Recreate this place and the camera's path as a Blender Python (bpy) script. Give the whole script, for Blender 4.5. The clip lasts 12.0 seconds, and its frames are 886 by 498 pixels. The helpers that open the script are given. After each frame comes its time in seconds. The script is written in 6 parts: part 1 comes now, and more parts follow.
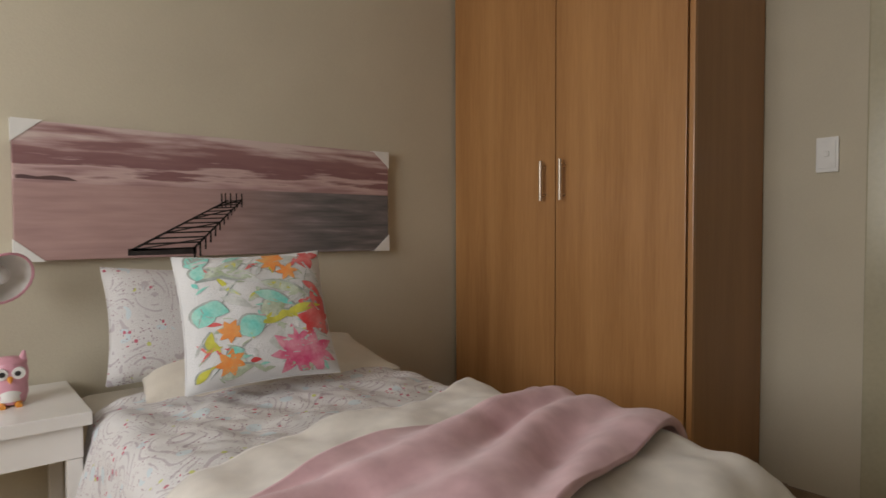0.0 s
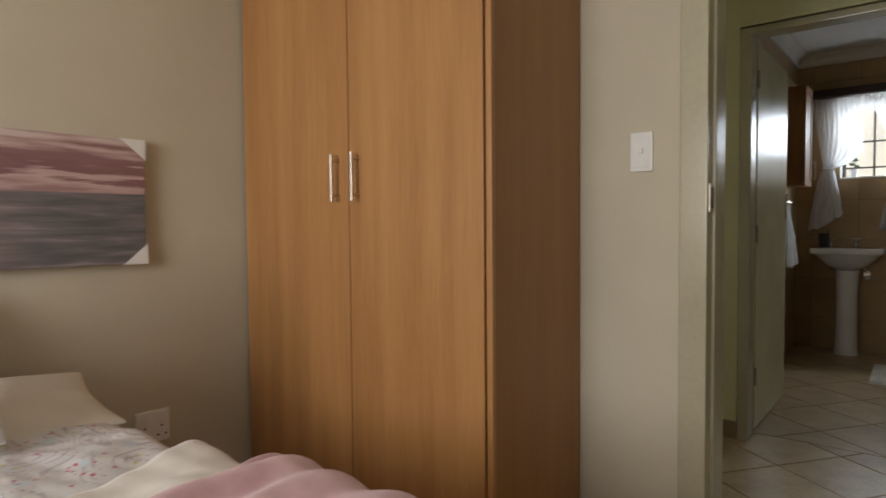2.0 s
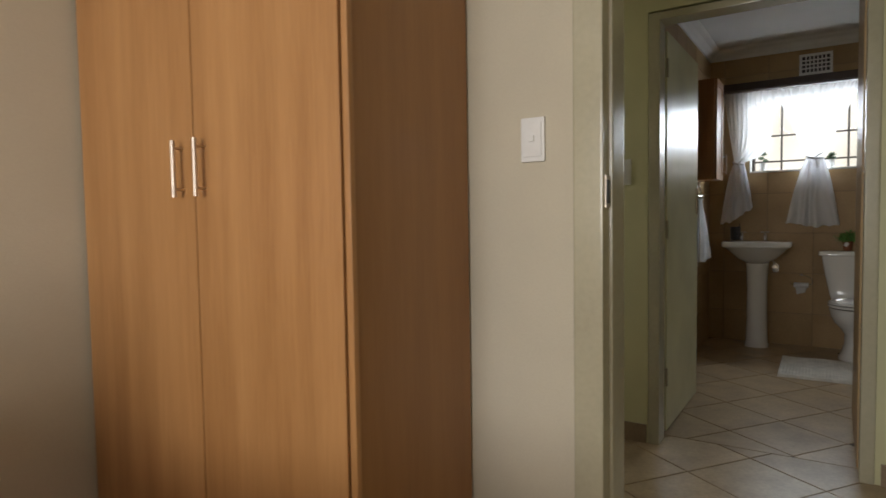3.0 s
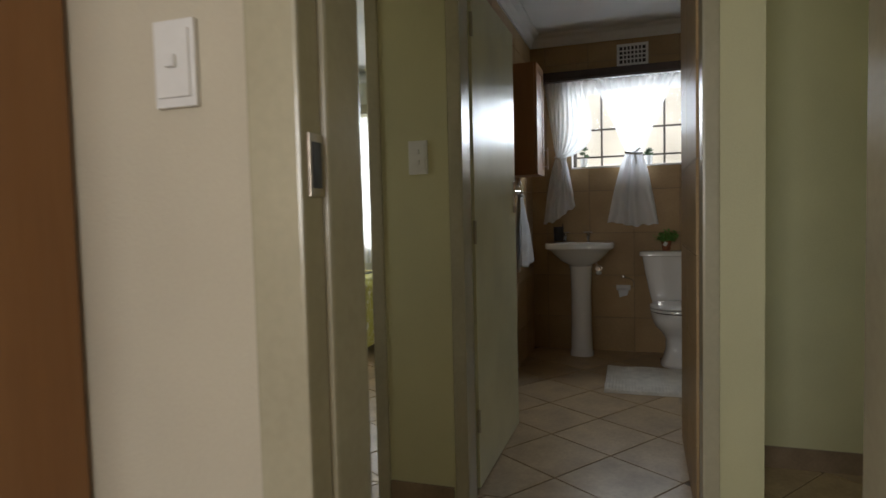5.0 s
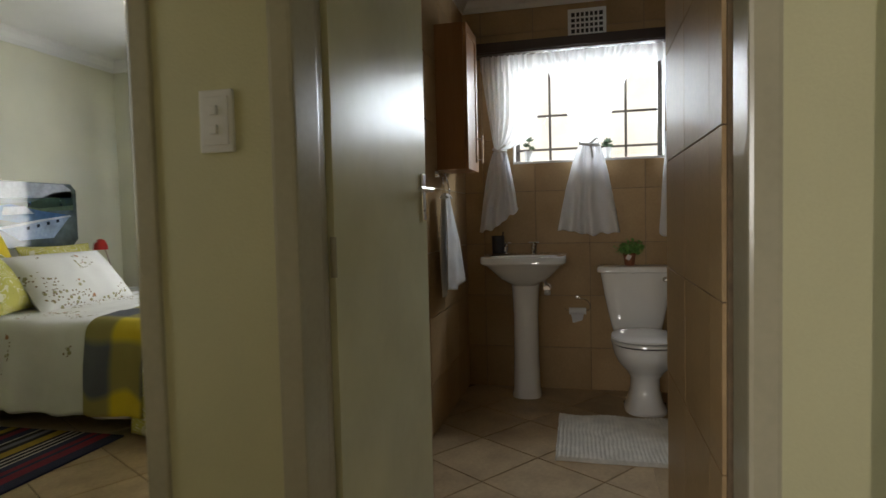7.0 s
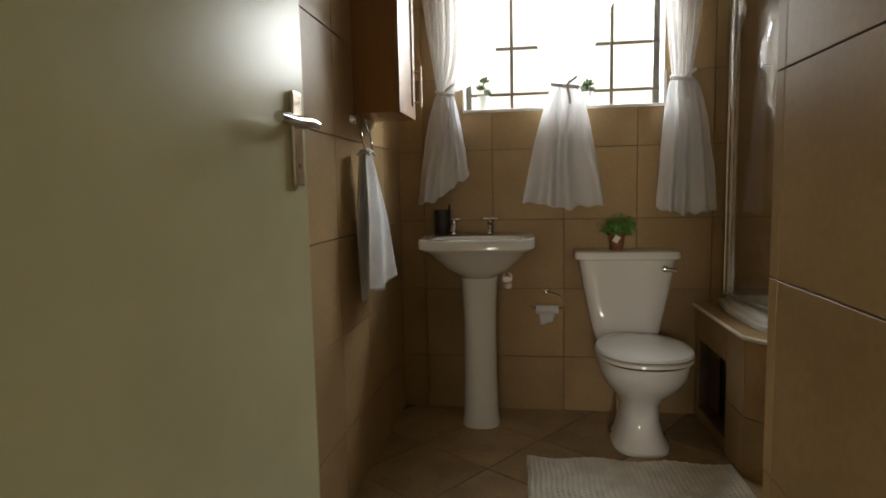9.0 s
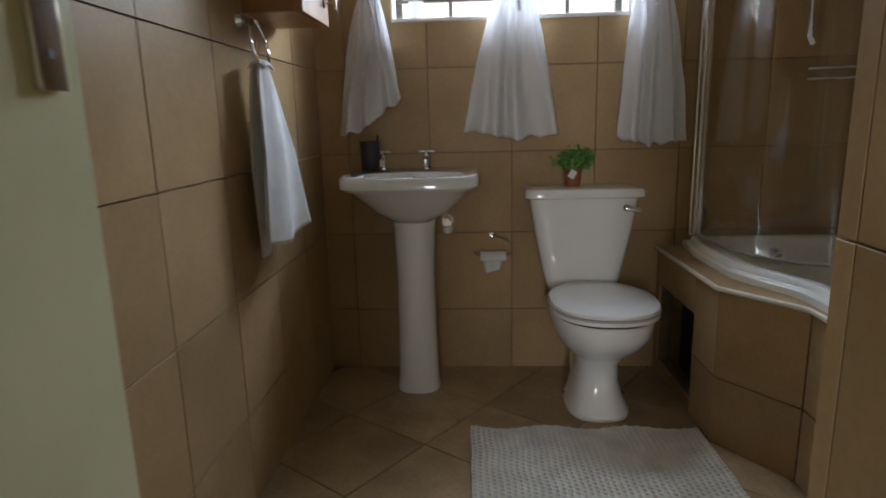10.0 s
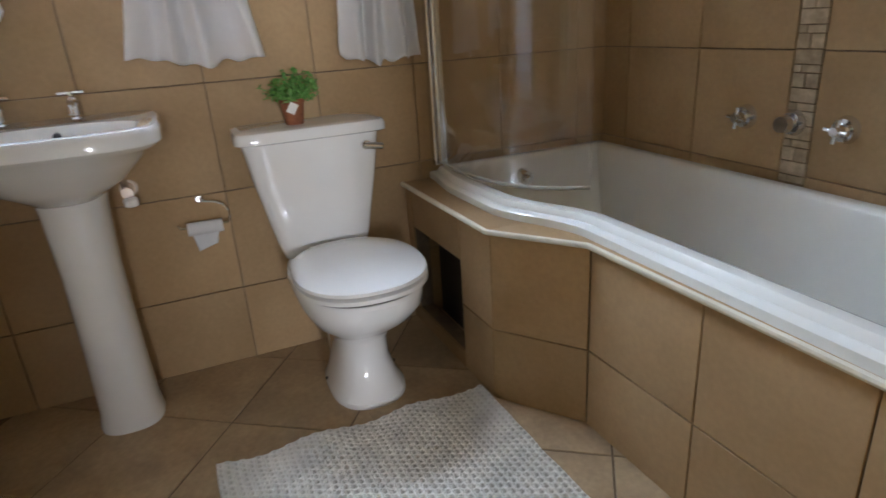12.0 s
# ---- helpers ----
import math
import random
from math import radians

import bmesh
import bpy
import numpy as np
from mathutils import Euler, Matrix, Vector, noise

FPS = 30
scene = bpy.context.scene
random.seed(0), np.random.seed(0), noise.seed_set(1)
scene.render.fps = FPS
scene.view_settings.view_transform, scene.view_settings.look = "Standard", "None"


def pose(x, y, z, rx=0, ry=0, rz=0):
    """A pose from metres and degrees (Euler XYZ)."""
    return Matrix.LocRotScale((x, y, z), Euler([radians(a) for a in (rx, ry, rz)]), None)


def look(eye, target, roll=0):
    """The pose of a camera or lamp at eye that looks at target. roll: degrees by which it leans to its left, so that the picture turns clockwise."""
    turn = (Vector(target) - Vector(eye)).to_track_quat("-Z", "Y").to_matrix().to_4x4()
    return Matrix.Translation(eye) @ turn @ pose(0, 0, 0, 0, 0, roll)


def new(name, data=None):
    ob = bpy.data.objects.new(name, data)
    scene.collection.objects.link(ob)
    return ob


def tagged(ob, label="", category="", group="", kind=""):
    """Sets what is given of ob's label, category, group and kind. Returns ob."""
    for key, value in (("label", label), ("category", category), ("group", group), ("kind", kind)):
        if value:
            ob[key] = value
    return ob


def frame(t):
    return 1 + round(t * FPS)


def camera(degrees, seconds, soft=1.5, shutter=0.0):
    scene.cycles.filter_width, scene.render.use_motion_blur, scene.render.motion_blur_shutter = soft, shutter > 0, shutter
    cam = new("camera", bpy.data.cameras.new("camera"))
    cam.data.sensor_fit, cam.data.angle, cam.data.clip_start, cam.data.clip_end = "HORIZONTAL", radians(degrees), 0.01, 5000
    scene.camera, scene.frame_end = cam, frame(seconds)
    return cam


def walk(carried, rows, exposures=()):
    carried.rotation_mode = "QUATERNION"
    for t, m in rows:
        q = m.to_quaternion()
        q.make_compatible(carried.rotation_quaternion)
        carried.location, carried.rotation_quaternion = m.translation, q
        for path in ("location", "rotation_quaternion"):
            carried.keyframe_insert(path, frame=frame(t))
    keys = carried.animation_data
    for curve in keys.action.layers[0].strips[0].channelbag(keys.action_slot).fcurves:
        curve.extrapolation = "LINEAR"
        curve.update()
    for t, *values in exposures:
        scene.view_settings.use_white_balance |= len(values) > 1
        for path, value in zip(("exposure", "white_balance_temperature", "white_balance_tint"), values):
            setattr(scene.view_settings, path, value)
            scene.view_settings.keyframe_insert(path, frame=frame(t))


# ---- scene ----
cam = camera(72.6, 12.0, shutter=0.4)
PATH = [
    (0, (-0.42, -0.544, 1.08), (0.862, 0.989, 1.011), -0.2),
    (0.5, (-0.329, -0.526, 1.094), (0.999, 0.968, 1.02), -0.1),
    (1, (-0.181, -0.547, 1.122), (1.174, 0.921, 1.034), -0.4),
    (1.5, (-0.054, -0.505, 1.111), (1.395, 0.871, 1.033), -0.3),
    (2, (0.108, -0.499, 1.11), (1.657, 0.763, 1.029), -0.5),
    (2.5, (0.277, -0.497, 1.109), (1.89, 0.681, 1.014), -0.8),
    (3, (0.433, -0.489, 1.118), (2.107, 0.6, 1.017), -0.9),
    (3.5, (0.608, -0.476, 1.115), (2.35, 0.502, 1.013), -1.1),
    (5.5, (1.55, -0.388, 1.107), (3.466, 0.167, 1.001), -1.4),
    (6, (1.793, -0.380, 1.108), (3.719, 0.139, 1.002), -1.4),
    (6.5, (2.062, -0.356, 1.116), (3.997, 0.134, 1.011), -1.4),
    (8.5, (3.108, -0.235, 1.133), (5.068, 0.14, 1.003), -1.4),
    (9, (3.34, -0.179, 1.112), (5.309, 0.107, 0.91), -1.2),
    (9.5, (3.576, -0.168, 1.106), (5.544, 0.032, 0.808), -1.2),
    (10, (3.761, -0.193, 1.084), (5.713, -0.079, 0.665), -1.4),
    (10.5, (3.922, -0.203, 1.071), (5.85, -0.269, 0.542), -1.9),
    (11, (4.07, -0.212, 1.079), (5.955, -0.492, 0.473), -2.4),
    (11.5, (4.192, -0.237, 1.078), (6.014, -0.722, 0.412), -3.1),
    (12, (4.272, -0.253, 1.084), (6.001, -0.965, 0.376), -3.7),
]
walk(cam, [(t, look(eye, target, roll)) for t, eye, target, roll in PATH],
     exposures=[(0, -0.82, 6500, 10), (1.5, -0.45, 6500, 10), (2.5, -0.06, 6500, 10), (3.5, 0.0, 6500, 10), (5.5, -0.28, 6500, 10), (6.5, -0.08, 6500, 10),
                (8.5, 0.56, 7800, 10), (9.5, 0.62, 6800, 11), (10.5, 1.1, 5700, 11), (12, 1.88, 5700, 13)])

# ---- light ----
world = bpy.data.worlds.new("sky")
scene.world = world
world.use_nodes = True
sky = world.node_tree.nodes.new("ShaderNodeTexSky")
sky.sky_type, sky.sun_disc = "NISHITA", False
sky.sun_elevation, sky.sun_rotation = radians(47), radians(243)
world.node_tree.links.new(sky.outputs[0], world.node_tree.nodes["Background"].inputs[0])
world.node_tree.nodes["Background"].inputs[1].default_value = 0.15

sun = new("sun", bpy.data.lights.new("sun", "SUN"))
sun.data.energy, sun.data.angle, sun.data.color = 5.0, radians(0.5), (1.0, 0.95, 0.86)
sun.matrix_world = look((-20, -10, 24), (0, 0, 0))


def area_lamp(name, eye, target, w, h, power, color=(1, 1, 1)):
    data = bpy.data.lights.new(name, "AREA")
    data.shape, data.size, data.size_y, data.energy, data.color = "RECTANGLE", w, h, power, color
    ob = new(name, data)
    ob.matrix_world = look(eye, target)
    return ob


area_lamp("daylight_bedroom", (-1.97, 0.32, 1.5), (0, 0.38, 1.3), 1.25, 1.15, 62, (1.0, 0.98, 0.97))
area_lamp("daylight_bathroom", (6.82, -0.50, 2.20), (5.2, -0.16, 0.95), 1.15, 0.95, 86, (0.80, 0.90, 1.0))
area_lamp("daylight_bedroom_2", (6.97, 2.2, 1.47), (5, 2.2, 1.3), 1.8, 1.2, 60, (0.93, 0.97, 1.0))
# Fill lamps added at both unseen ends of the hall, in made-up openings.
area_lamp("daylight_hall", (3.1, -3.28, 1.5), (3.1, 0, 1.3), 1.1, 1.15, 1.6, (0.93, 1.0, 0.66))
area_lamp("daylight_hall_north", (2.75, 1.83, 1.55), (2.9, 0, 1.3), 0.7, 1.1, 2.4, (1.0, 0.95, 0.80))


# ---- materials ----
def material(name, color, rough=0.6, metal=0.0, scale=8.0, vary=0.12, grain=120.0, bump=0.05, coat=0.0, spec=0.5,
             per_piece=0.0, stretch=(1, 1, 1), tint=None):
    """A surface with stains at one scale, grain at another and a fine relief."""
    m = bpy.data.materials.new(name)
    m.use_nodes = True
    nt = m.node_tree
    p = nt.nodes["Principled BSDF"]
    p.inputs["Roughness"].default_value, p.inputs["Metallic"].default_value = rough, metal
    p.inputs["Coat Weight"].default_value = coat
    p.inputs["Coat Roughness"].default_value = 0.08
    p.inputs["Specular IOR Level"].default_value = spec
    tc = nt.nodes.new("ShaderNodeTexCoord")
    mp = nt.nodes.new("ShaderNodeMapping")
    mp.inputs["Scale"].default_value = stretch
    nt.links.new(tc.outputs["Object"], mp.inputs[0])
    if per_piece:
        which, far = nt.nodes.new("ShaderNodeObjectInfo"), nt.nodes.new("ShaderNodeMath")
        far.operation, far.inputs[1].default_value = "MULTIPLY", 61.0
        nt.links.new(which.outputs["Random"], far.inputs[0])
        nt.links.new(far.outputs[0], mp.inputs["Location"])
    n1, n2 = nt.nodes.new("ShaderNodeTexNoise"), nt.nodes.new("ShaderNodeTexNoise")
    n1.inputs["Scale"].default_value, n1.inputs["Detail"].default_value = scale, 5
    n2.inputs["Scale"].default_value, n2.inputs["Detail"].default_value = grain, 3
    nt.links.new(mp.outputs[0], n1.inputs["Vector"])
    nt.links.new(mp.outputs[0], n2.inputs["Vector"])
    c = Vector(color)
    t = Vector(tint) if tint else c * (1 - 2.2 * vary)
    r = nt.nodes.new("ShaderNodeValToRGB")
    r.color_ramp.elements[0].position, r.color_ramp.elements[1].position = 0.3, 0.68
    r.color_ramp.elements[0].color = (*t, 1)
    r.color_ramp.elements[1].color = (*[min(1, v * (1 + 0.5 * vary)) for v in c], 1)
    nt.links.new(n1.outputs[0], r.inputs[0])
    mix = nt.nodes.new("ShaderNodeMix")
    mix.data_type, mix.blend_type = "RGBA", "OVERLAY"
    mix.inputs[0].default_value = min(1, vary * 1.5)
    nt.links.new(r.outputs[0], mix.inputs[6])
    nt.links.new(n2.outputs[0], mix.inputs[7])
    out = mix.outputs[2]
    if per_piece:
        info = nt.nodes.new("ShaderNodeObjectInfo")
        rng = nt.nodes.new("ShaderNodeMapRange")
        rng.inputs[3].default_value, rng.inputs[4].default_value = 1 - per_piece, 1 + per_piece
        nt.links.new(info.outputs["Random"], rng.inputs[0])
        hsv = nt.nodes.new("ShaderNodeHueSaturation")
        nt.links.new(rng.outputs[0], hsv.inputs["Value"])
        nt.links.new(out, hsv.inputs["Color"])
        out = hsv.outputs[0]
    nt.links.new(out, p.inputs["Base Color"])
    if bump:
        b = nt.nodes.new("ShaderNodeBump")
        b.inputs["Strength"].default_value, b.inputs["Distance"].default_value = min(1, bump * 4), 0.004
        nt.links.new(n2.outputs[0], b.inputs["Height"])
        nt.links.new(b.outputs[0], p.inputs["Normal"])
    rr = nt.nodes.new("ShaderNodeMapRange")
    rr.inputs[3].default_value, rr.inputs[4].default_value = max(0.02, rough * 0.85), min(1, rough * 1.15)
    nt.links.new(n1.outputs[0], rr.inputs[0])
    nt.links.new(rr.outputs[0], p.inputs["Roughness"])
    return m


def wood(name, light, dark, rough=0.4, along="Z", coat=0.15):
    """Straight-grained veneer."""
    m = material(name, light, rough, scale=1.0, vary=0.1, bump=0.01, coat=coat)
    nt = m.node_tree
    p = nt.nodes["Principled BSDF"]
    tc = nt.nodes.new("ShaderNodeTexCoord")
    mp = nt.nodes.new("ShaderNodeMapping")
    mp.inputs["Scale"].default_value = {"Z": (13, 13, 0.8), "Y": (13, 0.8, 13), "X": (0.8, 13, 13)}[along]
    nt.links.new(tc.outputs["Object"], mp.inputs[0])
    n1, n2 = nt.nodes.new("ShaderNodeTexNoise"), nt.nodes.new("ShaderNodeTexNoise")
    n1.inputs["Scale"].default_value, n1.inputs["Detail"].default_value = 1.0, 6
    n2.inputs["Scale"].default_value, n2.inputs["Detail"].default_value = 9.0, 4
    n2.inputs["Distortion"].default_value = 0.6
    mix = nt.nodes.new("ShaderNodeMix")
    mix.inputs[0].default_value = 0.3
    for n in (n1, n2):
        nt.links.new(mp.outputs[0], n.inputs["Vector"])
    nt.links.new(n1.outputs[0], mix.inputs[2])
    nt.links.new(n2.outputs[0], mix.inputs[3])
    r = nt.nodes.new("ShaderNodeValToRGB")
    r.color_ramp.elements[0].position, r.color_ramp.elements[1].position = 0.3, 0.7
    r.color_ramp.elements[0].color, r.color_ramp.elements[1].color = (*dark, 1), (*light, 1)
    nt.links.new(mix.outputs[0], r.inputs[0])
    nt.links.new(r.outputs[0], p.inputs["Base Color"])
    return m


def sheer(name, color, clear, through_=0.5):
    """Thin cloth: some light straight through, some scattered."""
    m = bpy.data.materials.new(name)
    m.use_nodes = True
    nt = m.node_tree
    p = nt.nodes["Principled BSDF"]
    p.inputs["Base Color"].default_value, p.inputs["Roughness"].default_value = (*color, 1), 0.9
    tl, tp = nt.nodes.new("ShaderNodeBsdfTranslucent"), nt.nodes.new("ShaderNodeBsdfTransparent")
    tl.inputs[0].default_value = (*color, 1)
    wv = nt.nodes.new("ShaderNodeTexNoise")
    wv.inputs["Scale"].default_value = 240
    b = nt.nodes.new("ShaderNodeBump")
    b.inputs["Strength"].default_value, b.inputs["Distance"].default_value = 0.25, 0.002
    nt.links.new(wv.outputs[0], b.inputs["Height"])
    nt.links.new(b.outputs[0], p.inputs["Normal"])
    a, c = nt.nodes.new("ShaderNodeMixShader"), nt.nodes.new("ShaderNodeMixShader")
    a.inputs[0].default_value, c.inputs[0].default_value = through_, clear
    nt.links.new(p.outputs[0], a.inputs[1])
    nt.links.new(tl.outputs[0], a.inputs[2])
    nt.links.new(a.outputs[0], c.inputs[1])
    nt.links.new(tp.outputs[0], c.inputs[2])
    nt.links.new(c.outputs[0], nt.nodes["Material Output"].inputs[0])
    return m


def glass(name, color=(1, 1, 1), rough=0.0, weight=0.06):
    """A clear pane: straight through, with a reflection on top."""
    m = bpy.data.materials.new(name)
    m.use_nodes = True
    nt = m.node_tree
    nt.nodes.remove(nt.nodes["Principled BSDF"])
    tp, gl = nt.nodes.new("ShaderNodeBsdfTransparent"), nt.nodes.new("ShaderNodeBsdfGlossy")
    lw, pw, ad, mx = (nt.nodes.new(k) for k in ("ShaderNodeLayerWeight", "ShaderNodeMath", "ShaderNodeMath", "ShaderNodeMixShader"))
    tp.inputs[0].default_value = (*color, 1)
    gl.inputs["Roughness"].default_value = rough
    lw.inputs[0].default_value = 0.5
    pw.operation, pw.inputs[1].default_value = "POWER", 4.0
    ad.operation, ad.inputs[1].default_value, ad.inputs[2].default_value = "MULTIPLY_ADD", 0.75, weight
    nt.links.new(lw.outputs["Facing"], pw.inputs[0])
    nt.links.new(pw.outputs[0], ad.inputs[0])
    nt.links.new(ad.outputs[0], mx.inputs[0])
    nt.links.new(tp.outputs[0], mx.inputs[1])
    nt.links.new(gl.outputs[0], mx.inputs[2])
    nt.links.new(mx.outputs[0], nt.nodes["Material Output"].inputs[0])
    return m


def plush(m):
    """A soft nap that catches the light at its edges."""
    p = m.node_tree.nodes["Principled BSDF"]
    p.inputs["Sheen Weight"].default_value, p.inputs["Sheen Roughness"].default_value = 0.35, 0.5
    return m


PAINT = material("wall_paint", (0.58, 0.525, 0.405), 0.75, scale=2.5, vary=0.035, grain=160, bump=0.04)
# Cream hall paint with the cast of greenish light put into its colour.
PAINT_HALL = material("hall_paint", (0.65, 0.62, 0.37), 0.5, scale=2.5, vary=0.04, grain=160, bump=0.04)
PAINT_CREAM = material("cream_paint", (0.74, 0.73, 0.60), 0.7, scale=2.5, vary=0.035, grain=160, bump=0.04)
CEILING = material("ceiling_paint", (0.80, 0.80, 0.79), 0.8, scale=2, vary=0.03, grain=140, bump=0.03)
GLOSS = material("gloss_enamel", (0.785, 0.775, 0.51), 0.24, scale=3, vary=0.05, grain=22, bump=0.010, coat=0.0, spec=0.13)
FRAME = material("frame_enamel", (0.48, 0.44, 0.31), 0.22, scale=3, vary=0.06, grain=60, bump=0.02, coat=0.1)
WALL_TILE = material("wall_tile", (0.45, 0.315, 0.17), 0.36, scale=3.5, vary=0.08, grain=70, bump=0.01, spec=0.08, per_piece=0.08, tint=(0.38, 0.255, 0.13))
FLOOR_TILE = material("floor_tile", (0.46, 0.34, 0.20), 0.32, scale=6, vary=0.14, grain=60, bump=0.02, spec=0.18, per_piece=0.08, tint=(0.35, 0.255, 0.155))
GROUT = material("grout", (0.20, 0.145, 0.09), 0.9, scale=30, vary=0.15, grain=300, bump=0.1)
WALL_GROUT = material("wall_grout", (0.27, 0.19, 0.115), 0.9, scale=30, vary=0.15, grain=300, bump=0.1)
SKIRT = material("skirting_tile", (0.32, 0.23, 0.15), 0.35, scale=8, vary=0.12, grain=90, bump=0.02)
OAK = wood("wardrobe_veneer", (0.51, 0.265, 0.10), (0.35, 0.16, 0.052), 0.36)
# Shaded copy of the door veneer: the side's shade is in its colour.
OAK_SHADED = wood("wardrobe_shaded_veneer", (0.37, 0.18, 0.062), (0.28, 0.125, 0.04), 0.42)
CAB_WOOD = wood("cabinet_veneer", (0.40, 0.20, 0.08), (0.28, 0.12, 0.045), 0.4)
DARK_WOOD = wood("dark_wood", (0.055, 0.03, 0.02), (0.025, 0.014, 0.01), 0.4, along="Y")
LEAF_EDGE = wood("raw_leaf_edge", (0.38, 0.22, 0.09), (0.27, 0.14, 0.05), 0.6)
PORCELAIN = material("porcelain", (0.83, 0.83, 0.81), 0.07, scale=3, vary=0.02, grain=20, bump=0.0, coat=0.6)
ACRYLIC = material("tub_acrylic", (0.82, 0.82, 0.77), 0.12, scale=3, vary=0.03, grain=20, bump=0.0, coat=0.4)
PLASTIC = material("white_plastic", (0.80, 0.79, 0.76), 0.37, scale=20, vary=0.03, grain=200, bump=0.01)
CHROME = material("chrome", (0.75, 0.75, 0.76), 0.08, metal=1.0, scale=10, vary=0.04, grain=80, bump=0.0)
STEEL = material("brushed_steel", (0.62, 0.53, 0.44), 0.38, metal=1.0, scale=20, vary=0.08, grain=200, bump=0.02)
# Serves dark metal parts and also black pieces that paint shade in gaps.
BLACK = material("dark_metal_and_shade", (0.035, 0.03, 0.03), 0.35, scale=20, vary=0.15, grain=100, bump=0.02)
BRONZE = material("window_steel", (0.10, 0.085, 0.07), 0.5, scale=20, vary=0.15, grain=100, bump=0.02)
WHITE_CLOTH = material("white_towel", (0.87, 0.87, 0.87), 0.95, scale=14, vary=0.05, grain=420, bump=0.5)
MAT_CLOTH = material("cream_cotton", (0.85, 0.83, 0.77), 0.95, scale=14, vary=0.08, grain=350, bump=0.4)
FLEECE = plush(material("cream_fleece", (0.80, 0.75, 0.68), 0.95, scale=16, vary=0.06, grain=900, bump=0.06))
PINK = plush(material("pink_fleece", (0.72, 0.47, 0.50), 0.95, scale=16, vary=0.08, grain=900, bump=0.06, tint=(0.58, 0.34, 0.37)))
SHEET = material("cream_sheet", (0.78, 0.72, 0.62), 0.9, scale=8, vary=0.05, grain=300, bump=0.2)
SHEER = sheer("sheer_curtain", (0.93, 0.93, 0.93), 0.22)
TAIL = sheer("gathered_sheer", (0.95, 0.95, 0.96), 0.03, 0.45)
BLUE = sheer("blue_curtain", (0.01, 0.23, 0.48), 0.0)
PANE = glass("clear_glass")
OUTSIDE = material("garden_wall_plaster", (0.86, 0.82, 0.74), 0.9, scale=1.5, vary=0.1, grain=40, bump=0.1)
LAWN = material("lawn", (0.08, 0.11, 0.04), 0.95, scale=2, vary=0.2, grain=50, bump=0.3)


# ---- building blocks ----
def box(bm, x0, x1, y0, y1, z0, z1, bevel=0.0, segments=2):
    made = bmesh.ops.create_cube(bm, size=1.0, matrix=Matrix.Translation(((x0 + x1) / 2, (y0 + y1) / 2, (z0 + z1) / 2)) @ Matrix.Diagonal((x1 - x0, y1 - y0, z1 - z0, 1)))
    if bevel:
        edges = {e for v in made["verts"] for e in v.link_edges}
        bmesh.ops.bevel(bm, geom=list(edges), offset=bevel, segments=segments, profile=0.7, affect="EDGES")
    return bm


def rod(bm, a, b, r, r2=None, n=16):
    a, b = Vector(a), Vector(b)
    m = Matrix.Translation((a + b) / 2) @ (b - a).to_track_quat("Z", "Y").to_matrix().to_4x4()
    bmesh.ops.create_cone(bm, cap_ends=True, segments=n, radius1=r, radius2=r if r2 is None else r2, depth=(b - a).length, matrix=m)
    return bm


def tube(bm, pts, r, n=10):
    """A bent bar through points."""
    pts = [Vector(p) for p in pts]
    rings = []
    for i, p in enumerate(pts):
        d = (pts[min(i + 1, len(pts) - 1)] - pts[max(i - 1, 0)]).normalized()
        q = d.to_track_quat("Z", "Y")
        rings.append([bm.verts.new(p + q @ Vector((r * math.cos(2 * math.pi * k / n), r * math.sin(2 * math.pi * k / n), 0))) for k in range(n)])
    for a, b in zip(rings, rings[1:]):
        for k in range(n):
            bm.faces.new((a[k], a[(k + 1) % n], b[(k + 1) % n], b[k]))
    bm.faces.new(rings[0][::-1])
    bm.faces.new(rings[-1])
    return bm


def loft(bm, rings, cap=True):
    """Skin closed rings of equal count."""
    vs = [[bm.verts.new(p) for p in ring] for ring in rings]
    n = len(vs[0])
    for a, b in zip(vs, vs[1:]):
        for k in range(n):
            bm.faces.new((a[k], a[(k + 1) % n], b[(k + 1) % n], b[k]))
    if cap:
        bm.faces.new(vs[0][::-1])
        bm.faces.new(vs[-1])
    bmesh.ops.recalc_face_normals(bm, faces=bm.faces)
    return bm


def lathe(bm, profile, center, n=28):
    """Turn (radius, height) pairs about the upright through center."""
    cx, cy, cz = center
    return loft(bm, [[(cx + r * math.cos(2 * math.pi * k / n), cy + r * math.sin(2 * math.pi * k / n), cz + z) for k in range(n)] for r, z in profile])


def sheet(bm, f, nu, nv):
    """A grid of points f(u, v), u and v from 0 to 1."""
    vs = [[bm.verts.new(f(i / nu, j / nv)) for j in range(nv + 1)] for i in range(nu + 1)]
    for i in range(nu):
        for j in range(nv):
            bm.faces.new((vs[i][j], vs[i + 1][j], vs[i + 1][j + 1], vs[i][j + 1]))
    return bm


def mesh(name, bm, mat, smooth=False):
    data = bpy.data.meshes.new(name)
    bm.to_mesh(data)
    bm.free()
    for m in mat if isinstance(mat, (list, tuple)) else (mat,):
        data.materials.append(m)
    if smooth:
        data.shade_smooth()
        data.set_sharp_from_angle(angle=radians(42))
    return data


def part(name, bm, mat, parent, label="", smooth=False, thick=0.0):
    ob = new(name, mesh(name, bm, mat, smooth))
    if parent is not None:
        ob.parent = parent
        ob.matrix_parent_inverse = parent.matrix_world.inverted()
    if thick:
        s = ob.modifiers.new("thickness", "SOLIDIFY")
        s.thickness, s.offset = thick, 0
    return tagged(ob, label)


